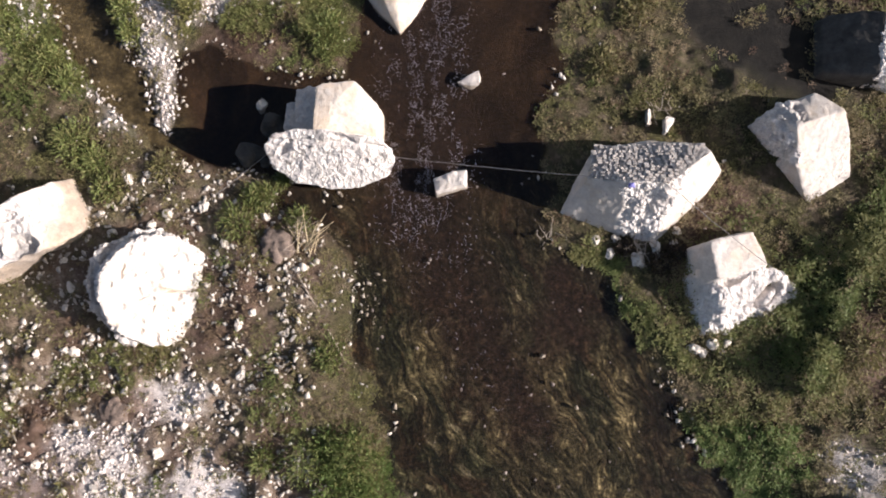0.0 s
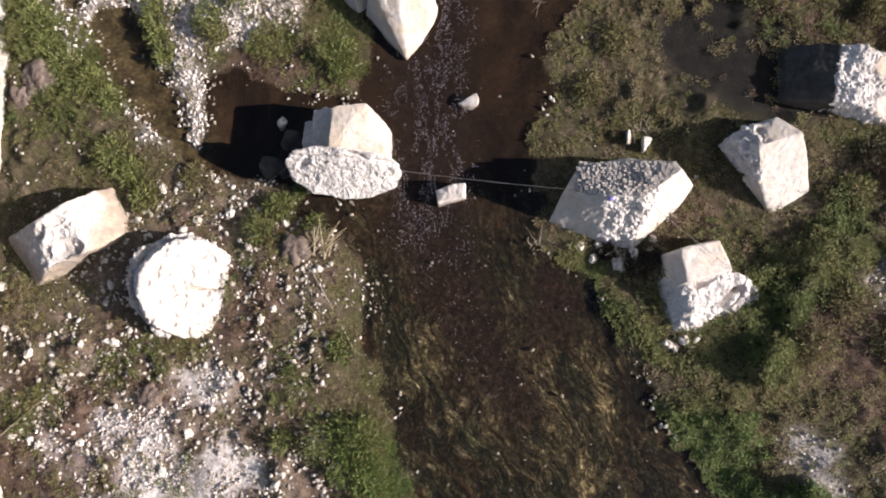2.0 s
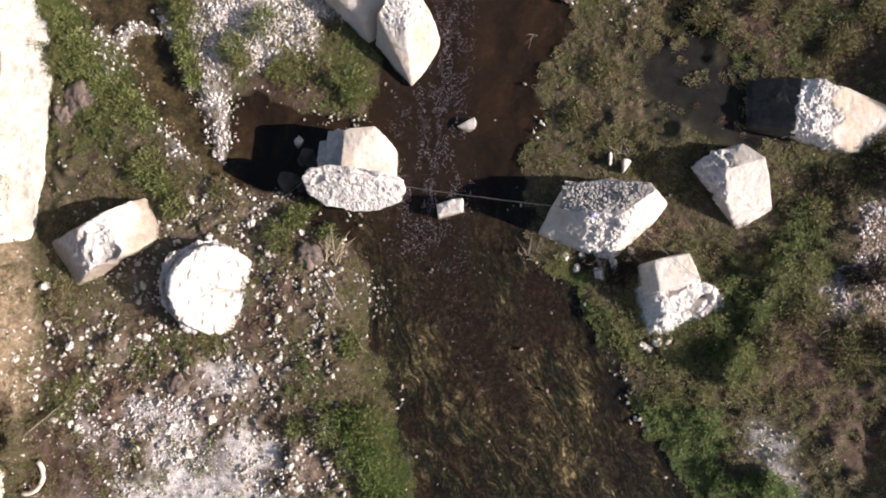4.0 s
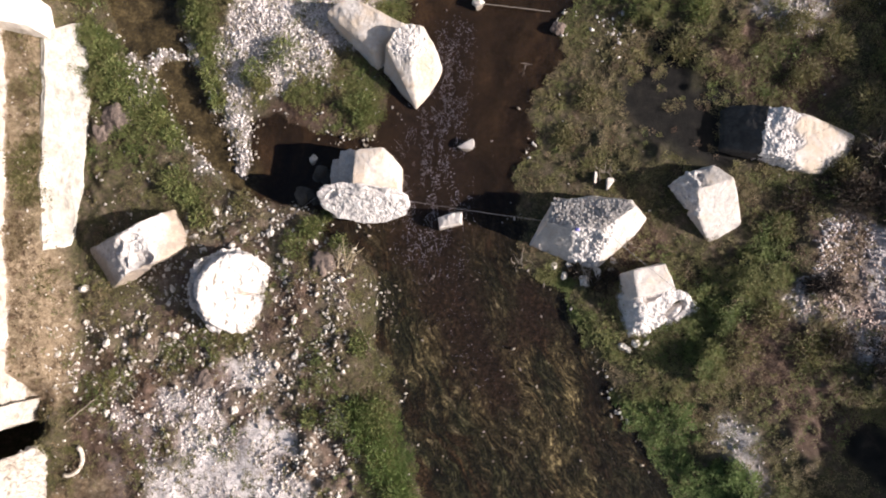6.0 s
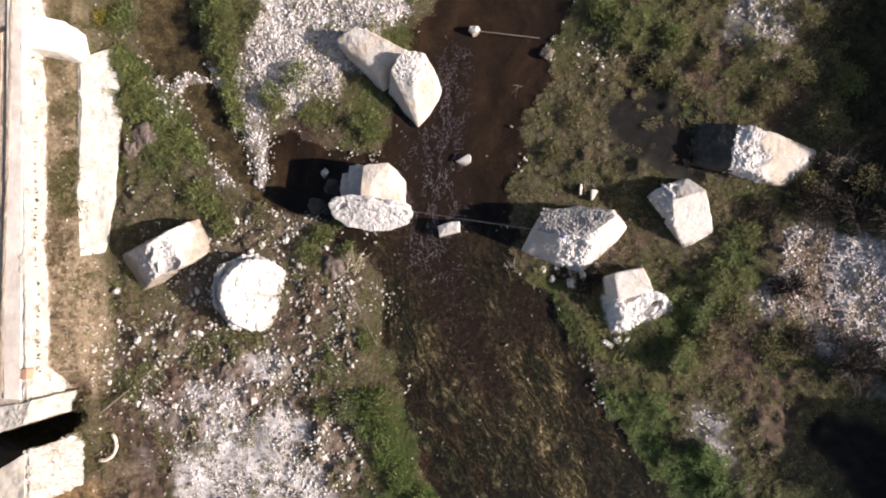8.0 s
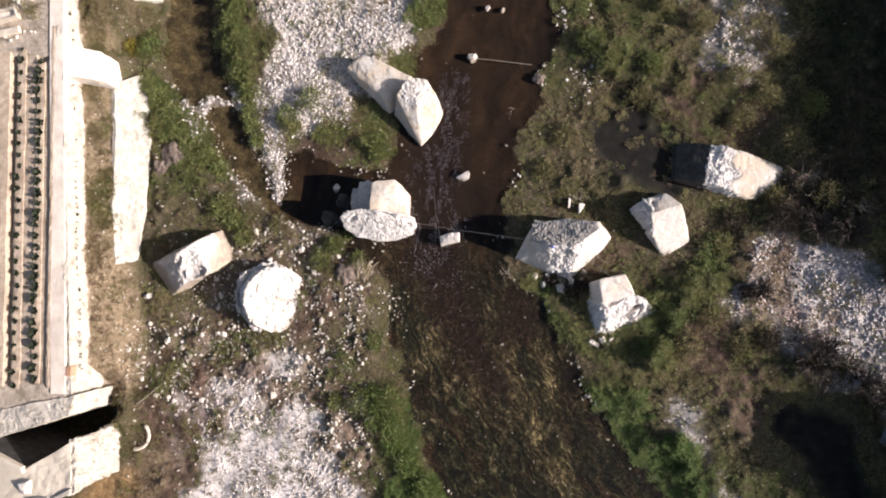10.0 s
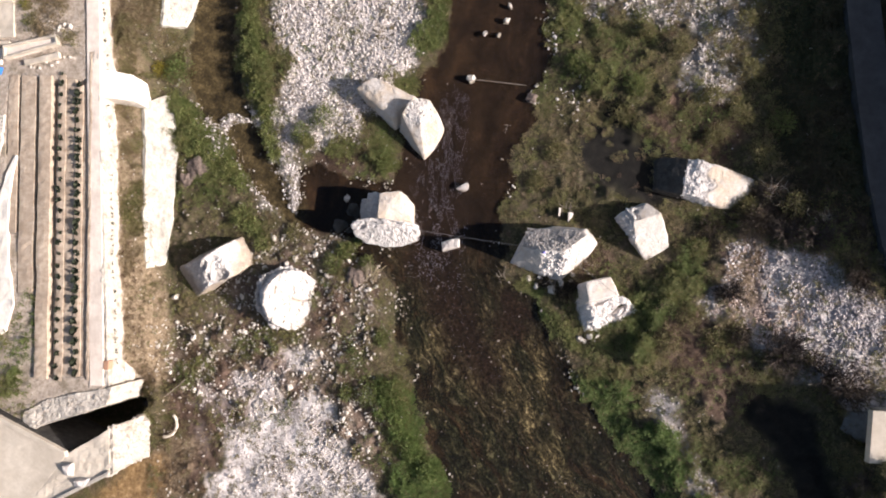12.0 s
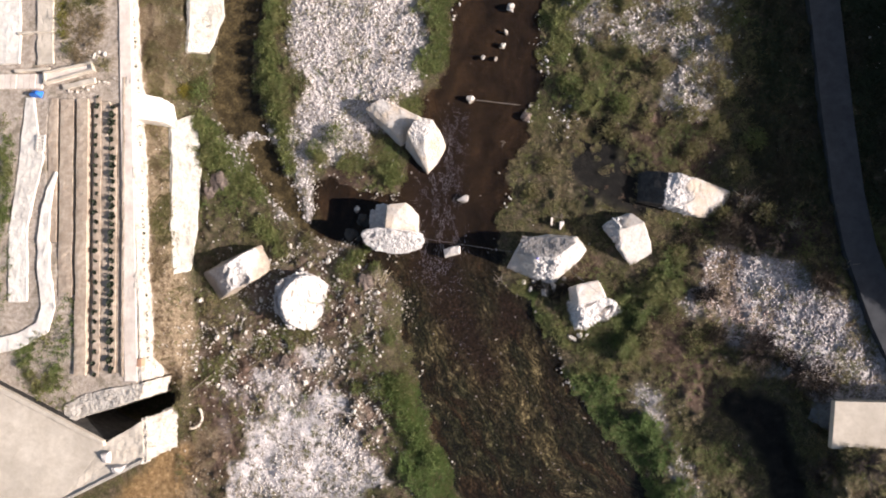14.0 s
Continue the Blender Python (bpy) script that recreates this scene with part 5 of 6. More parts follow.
def ribbon(name, pts, width, low, high, material, label, category):
    bm = bmesh.new()
    rows = []
    for k, (x, y) in enumerate(pts):
        a, b = pts[max(k - 1, 0)], pts[min(k + 1, len(pts) - 1)]
        d = Vector((b[0] - a[0], b[1] - a[1], 0)).normalized()
        s = Vector((-d.y, d.x, 0)) * (width[k] if isinstance(width, list) else width) / 2
        rows.append([bm.verts.new(Vector((x, y, 0)) + q) for q in (-s + Vector((0, 0, low)), -s + Vector((0, 0, high)), s + Vector((0, 0, high)), s + Vector((0, 0, low)))])
    for a, b in zip(rows, rows[1:]):
        for i in range(3):
            bm.faces.new((a[i], a[i + 1], b[i + 1], b[i]))
    for r in (rows[0], rows[-1]):
        bm.faces.new(r)
    bmesh.ops.recalc_face_normals(bm, faces=bm.faces)
    bmesh.ops.bevel(bm, geom=[e for e in bm.edges if e.calc_face_angle(0) > 0.9], offset=0.03, segments=1, affect="EDGES")
    fine(bm, 0.3)
    weather(bm, lambda p, n: 0.1, len(pts), 0.05, 3)
    return tagged(part(name, bm, material), label, category, kind="structure")


ribbon("walkway", [(-29.25, 13.8), (-29.1, 12.0), (-28.8, 9.6), (-28.9, 8.5), (-29.2, 6.3), (-29.35, 5.0), (-29.15, 2.4), (-28.98, 0.0)], [0.6, 1.0, 1.75, 1.6, 1.35, 1.3, 1.35, 1.35], 3.1, 3.47, CHALK, "winding pale concrete garden walkway", "path")
ribbon("low_wall", [(-26.95, 8.7), (-27.3, 7.4), (-27.5, 5.8), (-27.5, 4.2), (-27.3, 2.06), (-26.8, -0.3), (-27.11, -1.6), (-28.60, -2.5), (-31.28, -3.18)], [0.12, 0.45, 0.7, 0.8, 0.9, 0.95, 1.0, 1.0, 1.0], 3.1, 3.53, CHALK, "curving whitewashed low garden wall", "wall")
ribbon("garden_path", [(-28.75, 23.06), (-28.5, 18.23), (-28.3, 16.1)], 1.15, 3.2, 3.5, CONCRETE, "straight pale concrete garden path", "path")
for y0 in (14.25, 16.9):
    ribbon("kerb", [(-30.4, y0 + 1.35), (-27.9, y0 + 1.5)], 0.16, 3.2, 3.6, CONCRETE, "thin concrete kerb beside the garden steps", "kerb")
ribbon("house_yard", [(-31.86, 23.07), (-31.32, 18.22), (-31.27, 16.15)], 2.2, 3.0, 3.5, CHALK, "white yard beside the garden", "yard")

# irrigation trough: four rims round a silted floor
trough = tagged(new("water_trough"), "long concrete irrigation trough filled with pale silt", "trough")
rim = [Vector((-28.28, 15.49, 0)), Vector((-24.89, 16.18, 0)), Vector((-24.71, 15.59, 0)), Vector((-28.14, 14.64, 0))]
for k in range(4):
    a, b = rim[k], rim[(k + 1) % 4]
    s = (b - a).normalized().cross(Vector((0, 0, 1))) * 0.13
    bm = hull([p + Vector((0, 0, z)) for p in (a, b, b + s, a + s) for z in (3.2, 3.72)], 0.02)
    fine(bm, 0.3)
    weather(bm, lambda p, n: 0.2, 40 + k, 0.03, 4.0, swell=0.4)
    part("rim", bm, CONCRETE, trough)
part("floor", hull([p + Vector((0, 0, z)) for p in rim for z in (3.2, 3.55)], 0.0), PATH, trough, "pale dried silt")
ribbon("low_wall", [(-26.88, 14.45), (-25.7, 14.7), (-24.65, 14.95)], 0.36, 3.2, 3.6, CONCRETE, "short concrete wall beside the trough", "wall")
steps = tagged(new("garden_steps"), "pinkish concrete slabs laid side by side", "steps")
for k in range(7):
    x0 = -31.6 + 0.46 * k
    bm = hull([(x, y, z) for x in (x0, x0 + 0.42) for y in (14.39, 15.4) for z in (3.2, 3.5 + 0.015 * (k % 3))], 0.02)
    part("slab", bm, PATH, steps)
bench = tagged(new("pallet"), "white slatted pallet lying beside the walkway", "pallet")
for k in range(5):
    part("slat", hull([(-28.15 + dx, 10.12 + 0.22 * k + dy, z) for dx in (-0.3, 0.3) for dy in (0, 0.15) for z in (3.56, 3.6)], 0.008), CHALK, bench)
for dx in (-0.27, 0.22):
    part("runner", hull([(-28.15 + dx + e, y, z) for e in (0, 0.06) for y in (10.1, 11.2) for z in (3.46, 3.555)], 0.008), CHALK, bench)


def soil_ridge(off, width, y0, y1, seed, high=0.2):
    """A raised bed with trodden, uneven shoulders."""
    bm, rows = bmesh.new(), []
    for y in np.arange(y0, y1, 0.25):
        x = bed_x(y, off) + 0.06 * noise.noise(Vector((y * 0.5, seed, 0)))
        half = 0.5 + 0.05 * noise.noise(Vector((y * 1.1, seed, 7)))
        rows.append([bm.verts.new((x + width * half * 2 * a, y, 3.3 + h * high + 0.03 * noise.noise(Vector((x * 2 + a * 5, y * 2.7, seed))))) for a, h in ((-0.5, -0.6), (-0.47, 0.95), (-0.2, 1.0), (0.1, 0.98), (0.44, 0.9), (0.5, -0.6))])
    for a, b in zip(rows, rows[1:]):
        for i in range(5):
            bm.faces.new((a[i], a[i + 1], b[i + 1], b[i]))
    bmesh.ops.recalc_face_normals(bm, faces=bm.faces)
    return tagged(part("soil_ridge", bm, EARTH), "long raised bed of dry pale garden soil", "soil ridge", "ridges of the vegetable bed")


for k, (off, width, y0, y1) in enumerate(((-0.97, 0.82, -4.6, 13.7), (-2.12, 1.0, 0.4, 13.9), (-3.12, 0.7, 4.0, 14.0))):
    soil_ridge(off, width, y0, y1, k, (0.26, 0.17, 0.14)[k])
soil_ridge(1.86, 0.2, -4.6, 15.2, 9.0, 0.19)
soil_ridge(0.02, 0.5, -4.7, 14.0, 5.0, 0.14)
soil_ridge(1.1, 0.5, -4.4, 13.3, 6.0, 0.13)
soil_ridge(0.56, 0.58, -4.5, 13.6, 7.0, 0.08)
soil_ridge(1.55, 0.42, -4.5, 13.5, 8.0, 0.06)


def vegetable(seed, spread=0.3):
    rnd, bm = random.Random(seed), bmesh.new()
    for k in range(13):
        a, r, up = rnd.uniform(0, 6.28), spread * rnd.uniform(0.5, 1.1), rnd.uniform(0.05, 0.22)
        d, s = Vector((math.cos(a), math.sin(a), 0)), Vector((-math.sin(a), math.cos(a), 0)) * rnd.uniform(0.07, 0.13)
        base = Vector((0, 0, 0.03))
        mid, tip = base + d * r * 0.55 + Vector((0, 0, up)), base + d * r + Vector((0, 0, up * 0.7))
        v = [bm.verts.new(p) for p in (base, mid + s, tip, mid - s)]
        bm.faces.new(v)
    me = bpy.data.meshes.new("vegetable_plant")
    bm.to_mesh(me)
    bm.free()
    me.materials.append(VEG)
    return me


VEG = leaf_material("vegetable_leaves", (0.018, 0.022, 0.014), (0.055, 0.064, 0.036), (0.1, 0.1, 0.06))
PLANTS = [vegetable(k) for k in range(5)]
for off, gap, size, yy, end in ((1.1, 0.58, 1.0, -4.2, 13.2), (0.0, 0.66, 0.7, -4.5, 14.0)):
    while yy < end:
        m = pose(bed_x(yy, off) + random.uniform(-0.08, 0.08), yy, 3.42, 0, 0, random.uniform(0, 360)) @ Matrix.Scale(size * random.uniform(0.7, 1.25), 4)
        ob = new("vegetable_plant", random.choice(PLANTS))
        ob.matrix_world = m
        tagged(ob, "dark leafy vegetable in a garden row", "vegetable", "vegetables in two rows")
        yy += gap * random.uniform(0.9, 1.1)

yy = RNG.uniform(-4.5, 26, 90)
tufts("wall_weeds", wall_x(yy) + 0.12, yy, 7, 0.09, 0.12, 0.09, VEG, "small dark weeds rooted in the wall face", 0.3, 0.9)
for x, y in zip(np.linspace(-25.5, -24.2, 12), np.linspace(16.9, 16.65, 12)):
    single_stone(x + random.uniform(-0.1, 0.1), y + random.uniform(-0.25, 0.25), random.uniform(0.06, 0.13), 0.8, 0.3, "white stone at the head of the channel", "white stones by the channel")
for x, y in zip(np.linspace(-26.6, -23.4, 10), np.linspace(14.1, 14.95, 10)):
    single_stone(x + random.uniform(-0.1, 0.1), y + random.uniform(-0.2, 0.2), random.uniform(0.05, 0.1), 0.8, 0.3, "white stone at the head of the channel", "white stones by the channel")
x, y = RNG.normal(-24.05, 0.28, 40), RNG.normal(15.95, 0.25, 40)
tufts("channel_shrub", x, y, 10, 0.18, 0.5, 0.1, OLIVE, "straggling olive shrub at the channel", 0.4)

garden_box = (-34, -7, -20, 27)
inside = lambda x, y: (x < wall_x(y) - 0.8) & (y > -5.0 + 0.38 * (x + 20.8))
x, y = scattered(lambda x, y: inside(x, y) * np.maximum(step(chain(x, y, [(-25.3, -0.1, 0.5), (-25.7, -2.3, 1.2), (-27.5, -3.8, 1.3), (-25.8, -5.9, 1.0)]), 0.5), step(chain(x, y, [(-30.7, 12.0, 0.5), (-30.7, 6.5, 0.6), (-30.5, 3.5, 0.7), (-30.3, 0.5, 0.8)]), 0.4)) * (0.15 + 0.85 * clumps(x, y, 1.0, 7, 0.0)), 60, garden_box)
tufts("garden_weeds", x, y, 14, 0.2, 0.35, 0.11, GREEN, "green weeds at the corner of the garden", 0.35)
x, y = scattered(lambda x, y: inside(x, y) * step(chain(x, y, [(-25.9, 22.2, 1.5), (-25.8, 19.0, 1.6), (-26.0, 17.4, 1.2)]), 0.3) * (0.3 + 0.7 * clumps(x, y, 0.8, 3)), 60, garden_box)
tufts("garden_bed", x, y, 9, 0.2, 0.3, 0.12, OLIVE, "brownish overgrown garden bed", 0.6)
x, y = scattered(lambda x, y: inside(x, y) * step(chain(x, y, [(-27.6, 22.2, 0.3), (-27.2, 18.2, 0.3)]), 0.2), 60, garden_box)
tufts("yellow_flowers", x, y, 9, 0.18, 0.4, 0.1, leaf_material("yellow_bloom", (0.09, 0.10, 0.02), (0.45, 0.36, 0.04), (0.1, 0.12, 0.04)), "row of yellow-green flowering plants", 0.4)
blue = hull([Vector(p) for p in ((-0.45, -0.2, 0), (0.4, -0.3, 0), (0.5, 0.2, 0), (-0.3, 0.3, 0), (-0.3, -0.1, 0.4), (0.3, -0.1, 0.5), (0.2, 0.15, 0.4))], 0.05)
fine(blue, 0.12)
weather(blue, lambda p, n: 0.3, 5, 0.1, 6)
ob = tagged(part("tarpaulin", blue, BLUE), "crumpled blue plastic tarpaulin by the channel", "tarpaulin")
ob.location = (-28.75, 14.0, 3.45)


# ---- branches, cables, single stones ----
def tube(bm, pts, r0, r1, sides=5):
    rings = []
    for k, p in enumerate(pts):
        a, b = Vector(pts[max(k - 1, 0)]), Vector(pts[min(k + 1, len(pts) - 1)])
        q = (b - a).to_track_quat("Z", "Y")
        r = r0 + (r1 - r0) * k / max(1, len(pts) - 1)
        rings.append([bm.verts.new(Vector(p) + q @ Vector((r * math.cos(6.283 * i / sides), r * math.sin(6.283 * i / sides), 0))) for i in range(sides)])
    for a, b in zip(rings, rings[1:]):
        for i in range(sides):
            bm.faces.new((a[i], a[(i + 1) % sides], b[(i + 1) % sides], b[i]))
    bm.faces.new(rings[0][::-1])
    bm.faces.new(rings[-1])


def cable(name, ends, sag, radius, material, label, category="cable", count=14):
    a, b = Vector(ends[0]), Vector(ends[1])
    pts = [a.lerp(b, k / count) - Vector((0, 0, sag * 4 * (k / count) * (1 - k / count))) + 0.02 * noise.noise_vector(Vector((k, sag, 3))) for k in range(count + 1)]
    bm = bmesh.new()
    tube(bm, pts, radius, radius)
    return tagged(part(name, bm, material), label, category)


CABLE = plain_material("grey_cable", (0.16, 0.15, 0.15), (0.3, 0.28, 0.27), 8.0, 0.6)
cable("cable", ((-4.9, 5.0, 2.0), (-2.55, 4.85, 0.5)), -0.05, 0.010, CABLE, "grey cable hanging over the broken footing")
cable("cable", ((-2.55, 4.85, 0.5), (3.85, 3.88, 1.58)), 0.15, 0.010, CABLE, "grey cable hanging across the river between blocks")
cable("cable", ((6.2, 3.5, 1.98), (9.6, 1.0, 1.06)), 0.1, 0.010, CABLE, "grey cable slung between two blocks")
cable("cable", ((-9.3, 3.2, 0.25), (-6.9, 5.0, 0.5)), 0.02, 0.010, CABLE, "grey cable running down to the stream bank")
cable("pole", ((0.65, 14.65, 0.15), (3.96, 14.29, 0.06)), -0.03, 0.018, WOOD, "thin pale pole lying across the river", "pole")
cable("pole", ((-18.37, -5.97, 0.5), (-16.23, -4.03, 0.35)), 0.0, 0.025, WOOD, "thin pale pole lying in the scrub", "pole")


def driftwood(x, y, z, count, reach, seed, label, flat=0.3):
    rnd = random.Random(seed)
    top = tagged(new("driftwood"), label, "driftwood", "dead branches")
    top.location = (x, y, z)
    for k in range(count):
        a, ln = rnd.uniform(0, 6.28), reach * rnd.uniform(0.4, 1.1)
        p = Vector((rnd.gauss(0, 0.25) * reach, rnd.gauss(0, 0.2) * reach, rnd.uniform(0, 0.15)))
        d = Vector((math.cos(a), math.sin(a), rnd.uniform(0, flat)))
        pts = [p]
        for i in range(5):
            d = (d + 0.35 * Vector((rnd.gauss(0, 1), rnd.gauss(0, 1), rnd.gauss(0, 0.5)))).normalized()
            pts.append(pts[-1] + d * ln / 5)
        bm = bmesh.new()
        r = rnd.uniform(0.007, 0.02)
        tube(bm, pts, r, r * 0.35)
        part("branch", bm, WOOD, top)
    return top


driftwood(-5.9, 2.3, 0.3, 16, 1.1, 1, "tangle of dry reeds and twigs on the bank", 0.7)
driftwood(5.6, 1.6, 0.2, 16, 0.9, 2, "dead branches caught under the fallen pier")
driftwood(7.6, 3.0, 0.3, 10, 1.0, 3, "dead branches between two blocks")
driftwood(2.7, 2.1, 0.1, 10, 0.7, 4, "grey driftwood at the water's edge")
driftwood(18.9, 7.5, 0.6, 22, 1.2, 5, "uprooted dead stump with pale roots", 0.6)
driftwood(6.5, 6.5, 0.2, 8, 0.8, 6, "dead sticks standing among the scrub", 0.9)
driftwood(20.2, 6.8, 0.8, 14, 1.2, 7, "dead branches in the shade")
for k, (x, y) in enumerate(((18.7, -2.1), (22.5, -3.7), (17.3, -1.0), (19.6, 4.4), (16.7, 1.5), (21.3, 5.9), (24.7, 3.4))):
    driftwood(x, y, float(land(np.array([x]), np.array([y]))[0]), 18, 0.9, 20 + k, "dark dead shrub among grey cobbles", 1.2)
driftwood(2.76, 11.6, 0.0, 5, 0.55, 31, "pale bare branch stranded in the river", 0.1)
single_stone(-18.09, 0.31, 0.26, 0.8, 0.3, "pale boulder at the foot of the revetment", "single white stones")
cable("branch", ((-5.77, 0.87, 0.45), (-4.13, -2.16, 0.2)), 0.12, 0.022, WOOD, "long dry branch lying down the bank", "branch")
driftwood(-18.6, -1.3, 0.4, 8, 0.7, 8, "dry twigs on the brown apron")


for x, y, r in ((0.5, 14.75, 0.28), (3.2, 21.4, 0.3), (2.7, 18.6, 0.2), (1.3, 17.8, 0.18), (2.2, 17.7, 0.14), (2.9, 19.6, 0.16), (-7.35, 6.9, 0.19), (2.5, -1.9, 0.08), (3.6, -3.6, 0.08)):
    single_stone(x, y, r, 0.7, 0.5, "pale stone standing out of the brown water", "stones in the river")
x, y = scattered(lambda x, y: stony(x, y) * dry_land(x, y) * (0.25 + 0.75 * clumps(x, y, 0.9)), 1.5, (-19, -11, -4, 5))
for px_, py_ in list(zip(x, y))[:170]:
    single_stone(px_, py_, 0.075 + 0.11 * random.random() ** 2)


for x, y, r in ((7.4, -1.6, 0.2), (7.7, -1.75, 0.14), (8.05, -1.5, 0.22), (8.3, -1.7, 0.12), (8.5, -1.4, 0.16), (6.9, 1.9, 0.13), (5.7, 1.3, 0.24), (4.8, 1.55, 0.18), (6.2, 1.9, 0.15), (4.3, 2.0, 0.2), (7.0, 2.3, 0.16)):
    single_stone(x, y, r, 0.6, 0.3, "broken white rubble at the foot of a block", "rubble round the blocks")


# pool boulders: the shade over them is put into their dark colour
for x, y, r in ((-6.85, 6.1, 0.42), (-7.7, 5.1, 0.4), (-7.1, 4.8, 0.2)):
    single_stone(x, y, r, 0.8, 0.6, "wet boulder in the pool, coloured dark for the shade", "stones in the river", DARK_BOULDERS)


def bush(x, y, radius, height, material, label, seed):
    """A single rounded bush of many small leaves."""
    rng = np.random.default_rng(seed)
    n = int(900 * radius)
    a, r = rng.uniform(0, 2 * np.pi, n), radius * np.sqrt(rng.random(n)) * (1 + 0.3 * np.sin(3 * rng.uniform(0, 6.3, n)))
    top = height * np.sqrt(np.clip(1 - (r / (1.3 * radius)) ** 2, 0.02, 1))
    c = np.stack([r * np.cos(a), r * np.sin(a), top * rng.uniform(0.25, 1.0, n)], -1)
    out = np.stack([np.cos(a), np.sin(a), rng.uniform(0, 1.2, n)], -1) + 0.5 * rng.standard_normal((n, 3))
    out *= (rng.uniform(0.05, 0.13, n) / np.linalg.norm(out, axis=1))[:, None]
    side = np.cross(out, rng.standard_normal((n, 3)))
    side *= (rng.uniform(0.012, 0.03, n) / np.linalg.norm(side, axis=1))[:, None]
    v = np.stack([c - out, c + side, c + out, c - side], 1)
    me = mesh_of("bush", v.reshape(-1, 3), np.arange(4 * n).reshape(n, 4))
    me.attributes.new("tint", "FLOAT", "POINT").data.foreach_set("value", np.repeat(np.clip(rng.normal(0.2, 0.25, n), 0, 1), 4).astype(np.float32))
    me.materials.append(material)
    ob = new("bush", me)
    ob.location = (x, y, max(float(land(np.array([x]), np.array([y]))[0]), 0.0) - 0.03)
    return tagged(ob, label, "bush", "single bushes")


for k, (x, y, r, h) in enumerate((((-6.99, 3.52, 0.5, 0.5), (-7.92, 2.67, 0.7, 0.6), (-5.90, 2.78, 0.45, 0.5), (-6.47, 4.16, 0.3, 0.3), (-4.64, -1.88, 0.6, 0.5), (-5.40, -5.29, 0.8, 0.7), (-3.76, -5.07, 0.9, 0.8), (-6.83, -5.31, 0.5, 0.5), (-7.39, 3.52, 0.5, 0.5), (-8.89, 12.04, 0.8, 0.7), (-5.01, 9.45, 0.7, 0.6), (-17.21, 10.81, 0.8, 0.6), (10.77, 14.01, 0.7, 0.6), (7.35, 15.61, 0.8, 0.7), (19.26, 11.67, 0.8, 0.8), (-10.26, 11.03, 0.7, 0.6)))):
    bush(x, y, r, h, GREEN, "small spiky green bush on the bank", 100 + k)
for k, (x, y, r, h) in enumerate((((-10.59, 4.61, 0.6, 0.4), (-12.31, 3.97, 0.6, 0.4), (10.01, 12.44, 0.8, 0.6), (12.53, -1.56, 0.8, 0.5), (15.42, -1.49, 0.9, 0.6), (13.63, -0.06, 0.8, 0.5), (18.13, 9.76, 0.9, 0.7), (14.40, 4.04, 0.7, 0.5), (5.85, 10.09, 0.7, 0.5), (4.72, 8.13, 0.6, 0.4), (19.87, 6.74, 0.8, 0.7), (17.35, 6.72, 0.7, 0.6), (15.59, 11.28, 0.8, 0.6)))):
    bush(x, y, r, h, OLIVE, "low olive-brown bush in the scrub", 200 + k)
for k, (x, y, r, h) in enumerate(((16.9, 12.2, 0.7, 1.1), (15.2, 13.4, 0.6, 0.9), (17.4, 15.0, 0.7, 1.2), (13.4, 16.6, 0.6, 0.9), (17.2, 18.0, 0.7, 1.1), (11.4, 17.6, 0.5, 0.8), (14.8, 20.2, 0.6, 1.0), (15.2, 11.0, 0.5, 0.7), (12.2, 12.6, 0.5, 0.7))):
    bush(x, y, r, h, OLIVE, "dark straggling shrub among the cobbles", 400 + k)
for k, (x, y, r, h) in enumerate(((-13.9, 21.6, 0.7, 0.6), (-14.1, 20.0, 0.7, 0.7), (-14.2, 18.4, 0.75, 0.7), (-14.0, 16.9, 0.7, 0.65), (-13.8, 15.4, 0.7, 0.6), (-13.4, 14.0, 0.6, 0.6), (-12.9, 12.7, 0.5, 0.5))):
    bush(x, y, r, h, GREEN, "dense dark green bush in the hedge by the stream", 800 + k)
for k, (x, y, r) in enumerate(((-18.3, 12.2, 0.6), (-17.6, 11.1, 0.7), (-16.9, 10.1, 0.6), (-16.2, 9.2, 0.7), (-15.2, 8.6, 0.6), (-14.4, 7.9, 0.5), (-12.7, 11.3, 0.55), (-12.5, 10.5, 0.5), (-12.2, 9.7, 0.45), (-14.0, 5.6, 0.8), (-13.2, 4.9, 0.7), (-12.6, 3.9, 0.6))):
    bush(x, y, r, 0.45, GRASS, "tufted bright green grass beside the stream", 500 + k)
for k, (x, y, r, h) in enumerate(((18.7, -1.6, 1.0, 0.9), (22.2, -3.6, 1.3, 1.5), (20.6, -2.4, 0.7, 0.8), (15.6, 1.4, 0.45, 0.5), (16.6, -1.2, 0.7, 0.6), (22.8, 2.6, 0.8, 0.9), (15.2, 5.2, 0.8, 0.6), (17.6, 5.4, 0.9, 0.8))):
    bush(x, y, r, h, BRAMBLE, "dark leafless bramble among grey cobbles", 600 + k)
for k, (x, y, r, h) in enumerate(((-4.7, -4.7, 0.5, 0.5), (-4.3, -5.6, 0.6, 0.6), (-3.6, -6.5, 0.7, 0.7), (-4.6, -6.3, 0.6, 0.55), (-3.4, -7.7, 0.7, 0.65), (-2.6, -8.6, 0.8, 0.7), (-1.6, -9.8, 0.8, 0.7))):
    bush(x, y, r, h, THICKET, "rounded green bush on the lower shore", 900 + k)
bush(-18.9, 15.3, 0.9, 0.8, THICKET, "fresh green bush at the edge of the terrace", 301)
bush(-20.1, 15.3, 0.55, 0.6, leaf_material("yellowing_leaves", (0.16, 0.14, 0.03), (0.42, 0.34, 0.06), (0.12, 0.12, 0.03)), "yellow flowering bush under the wall", 300)

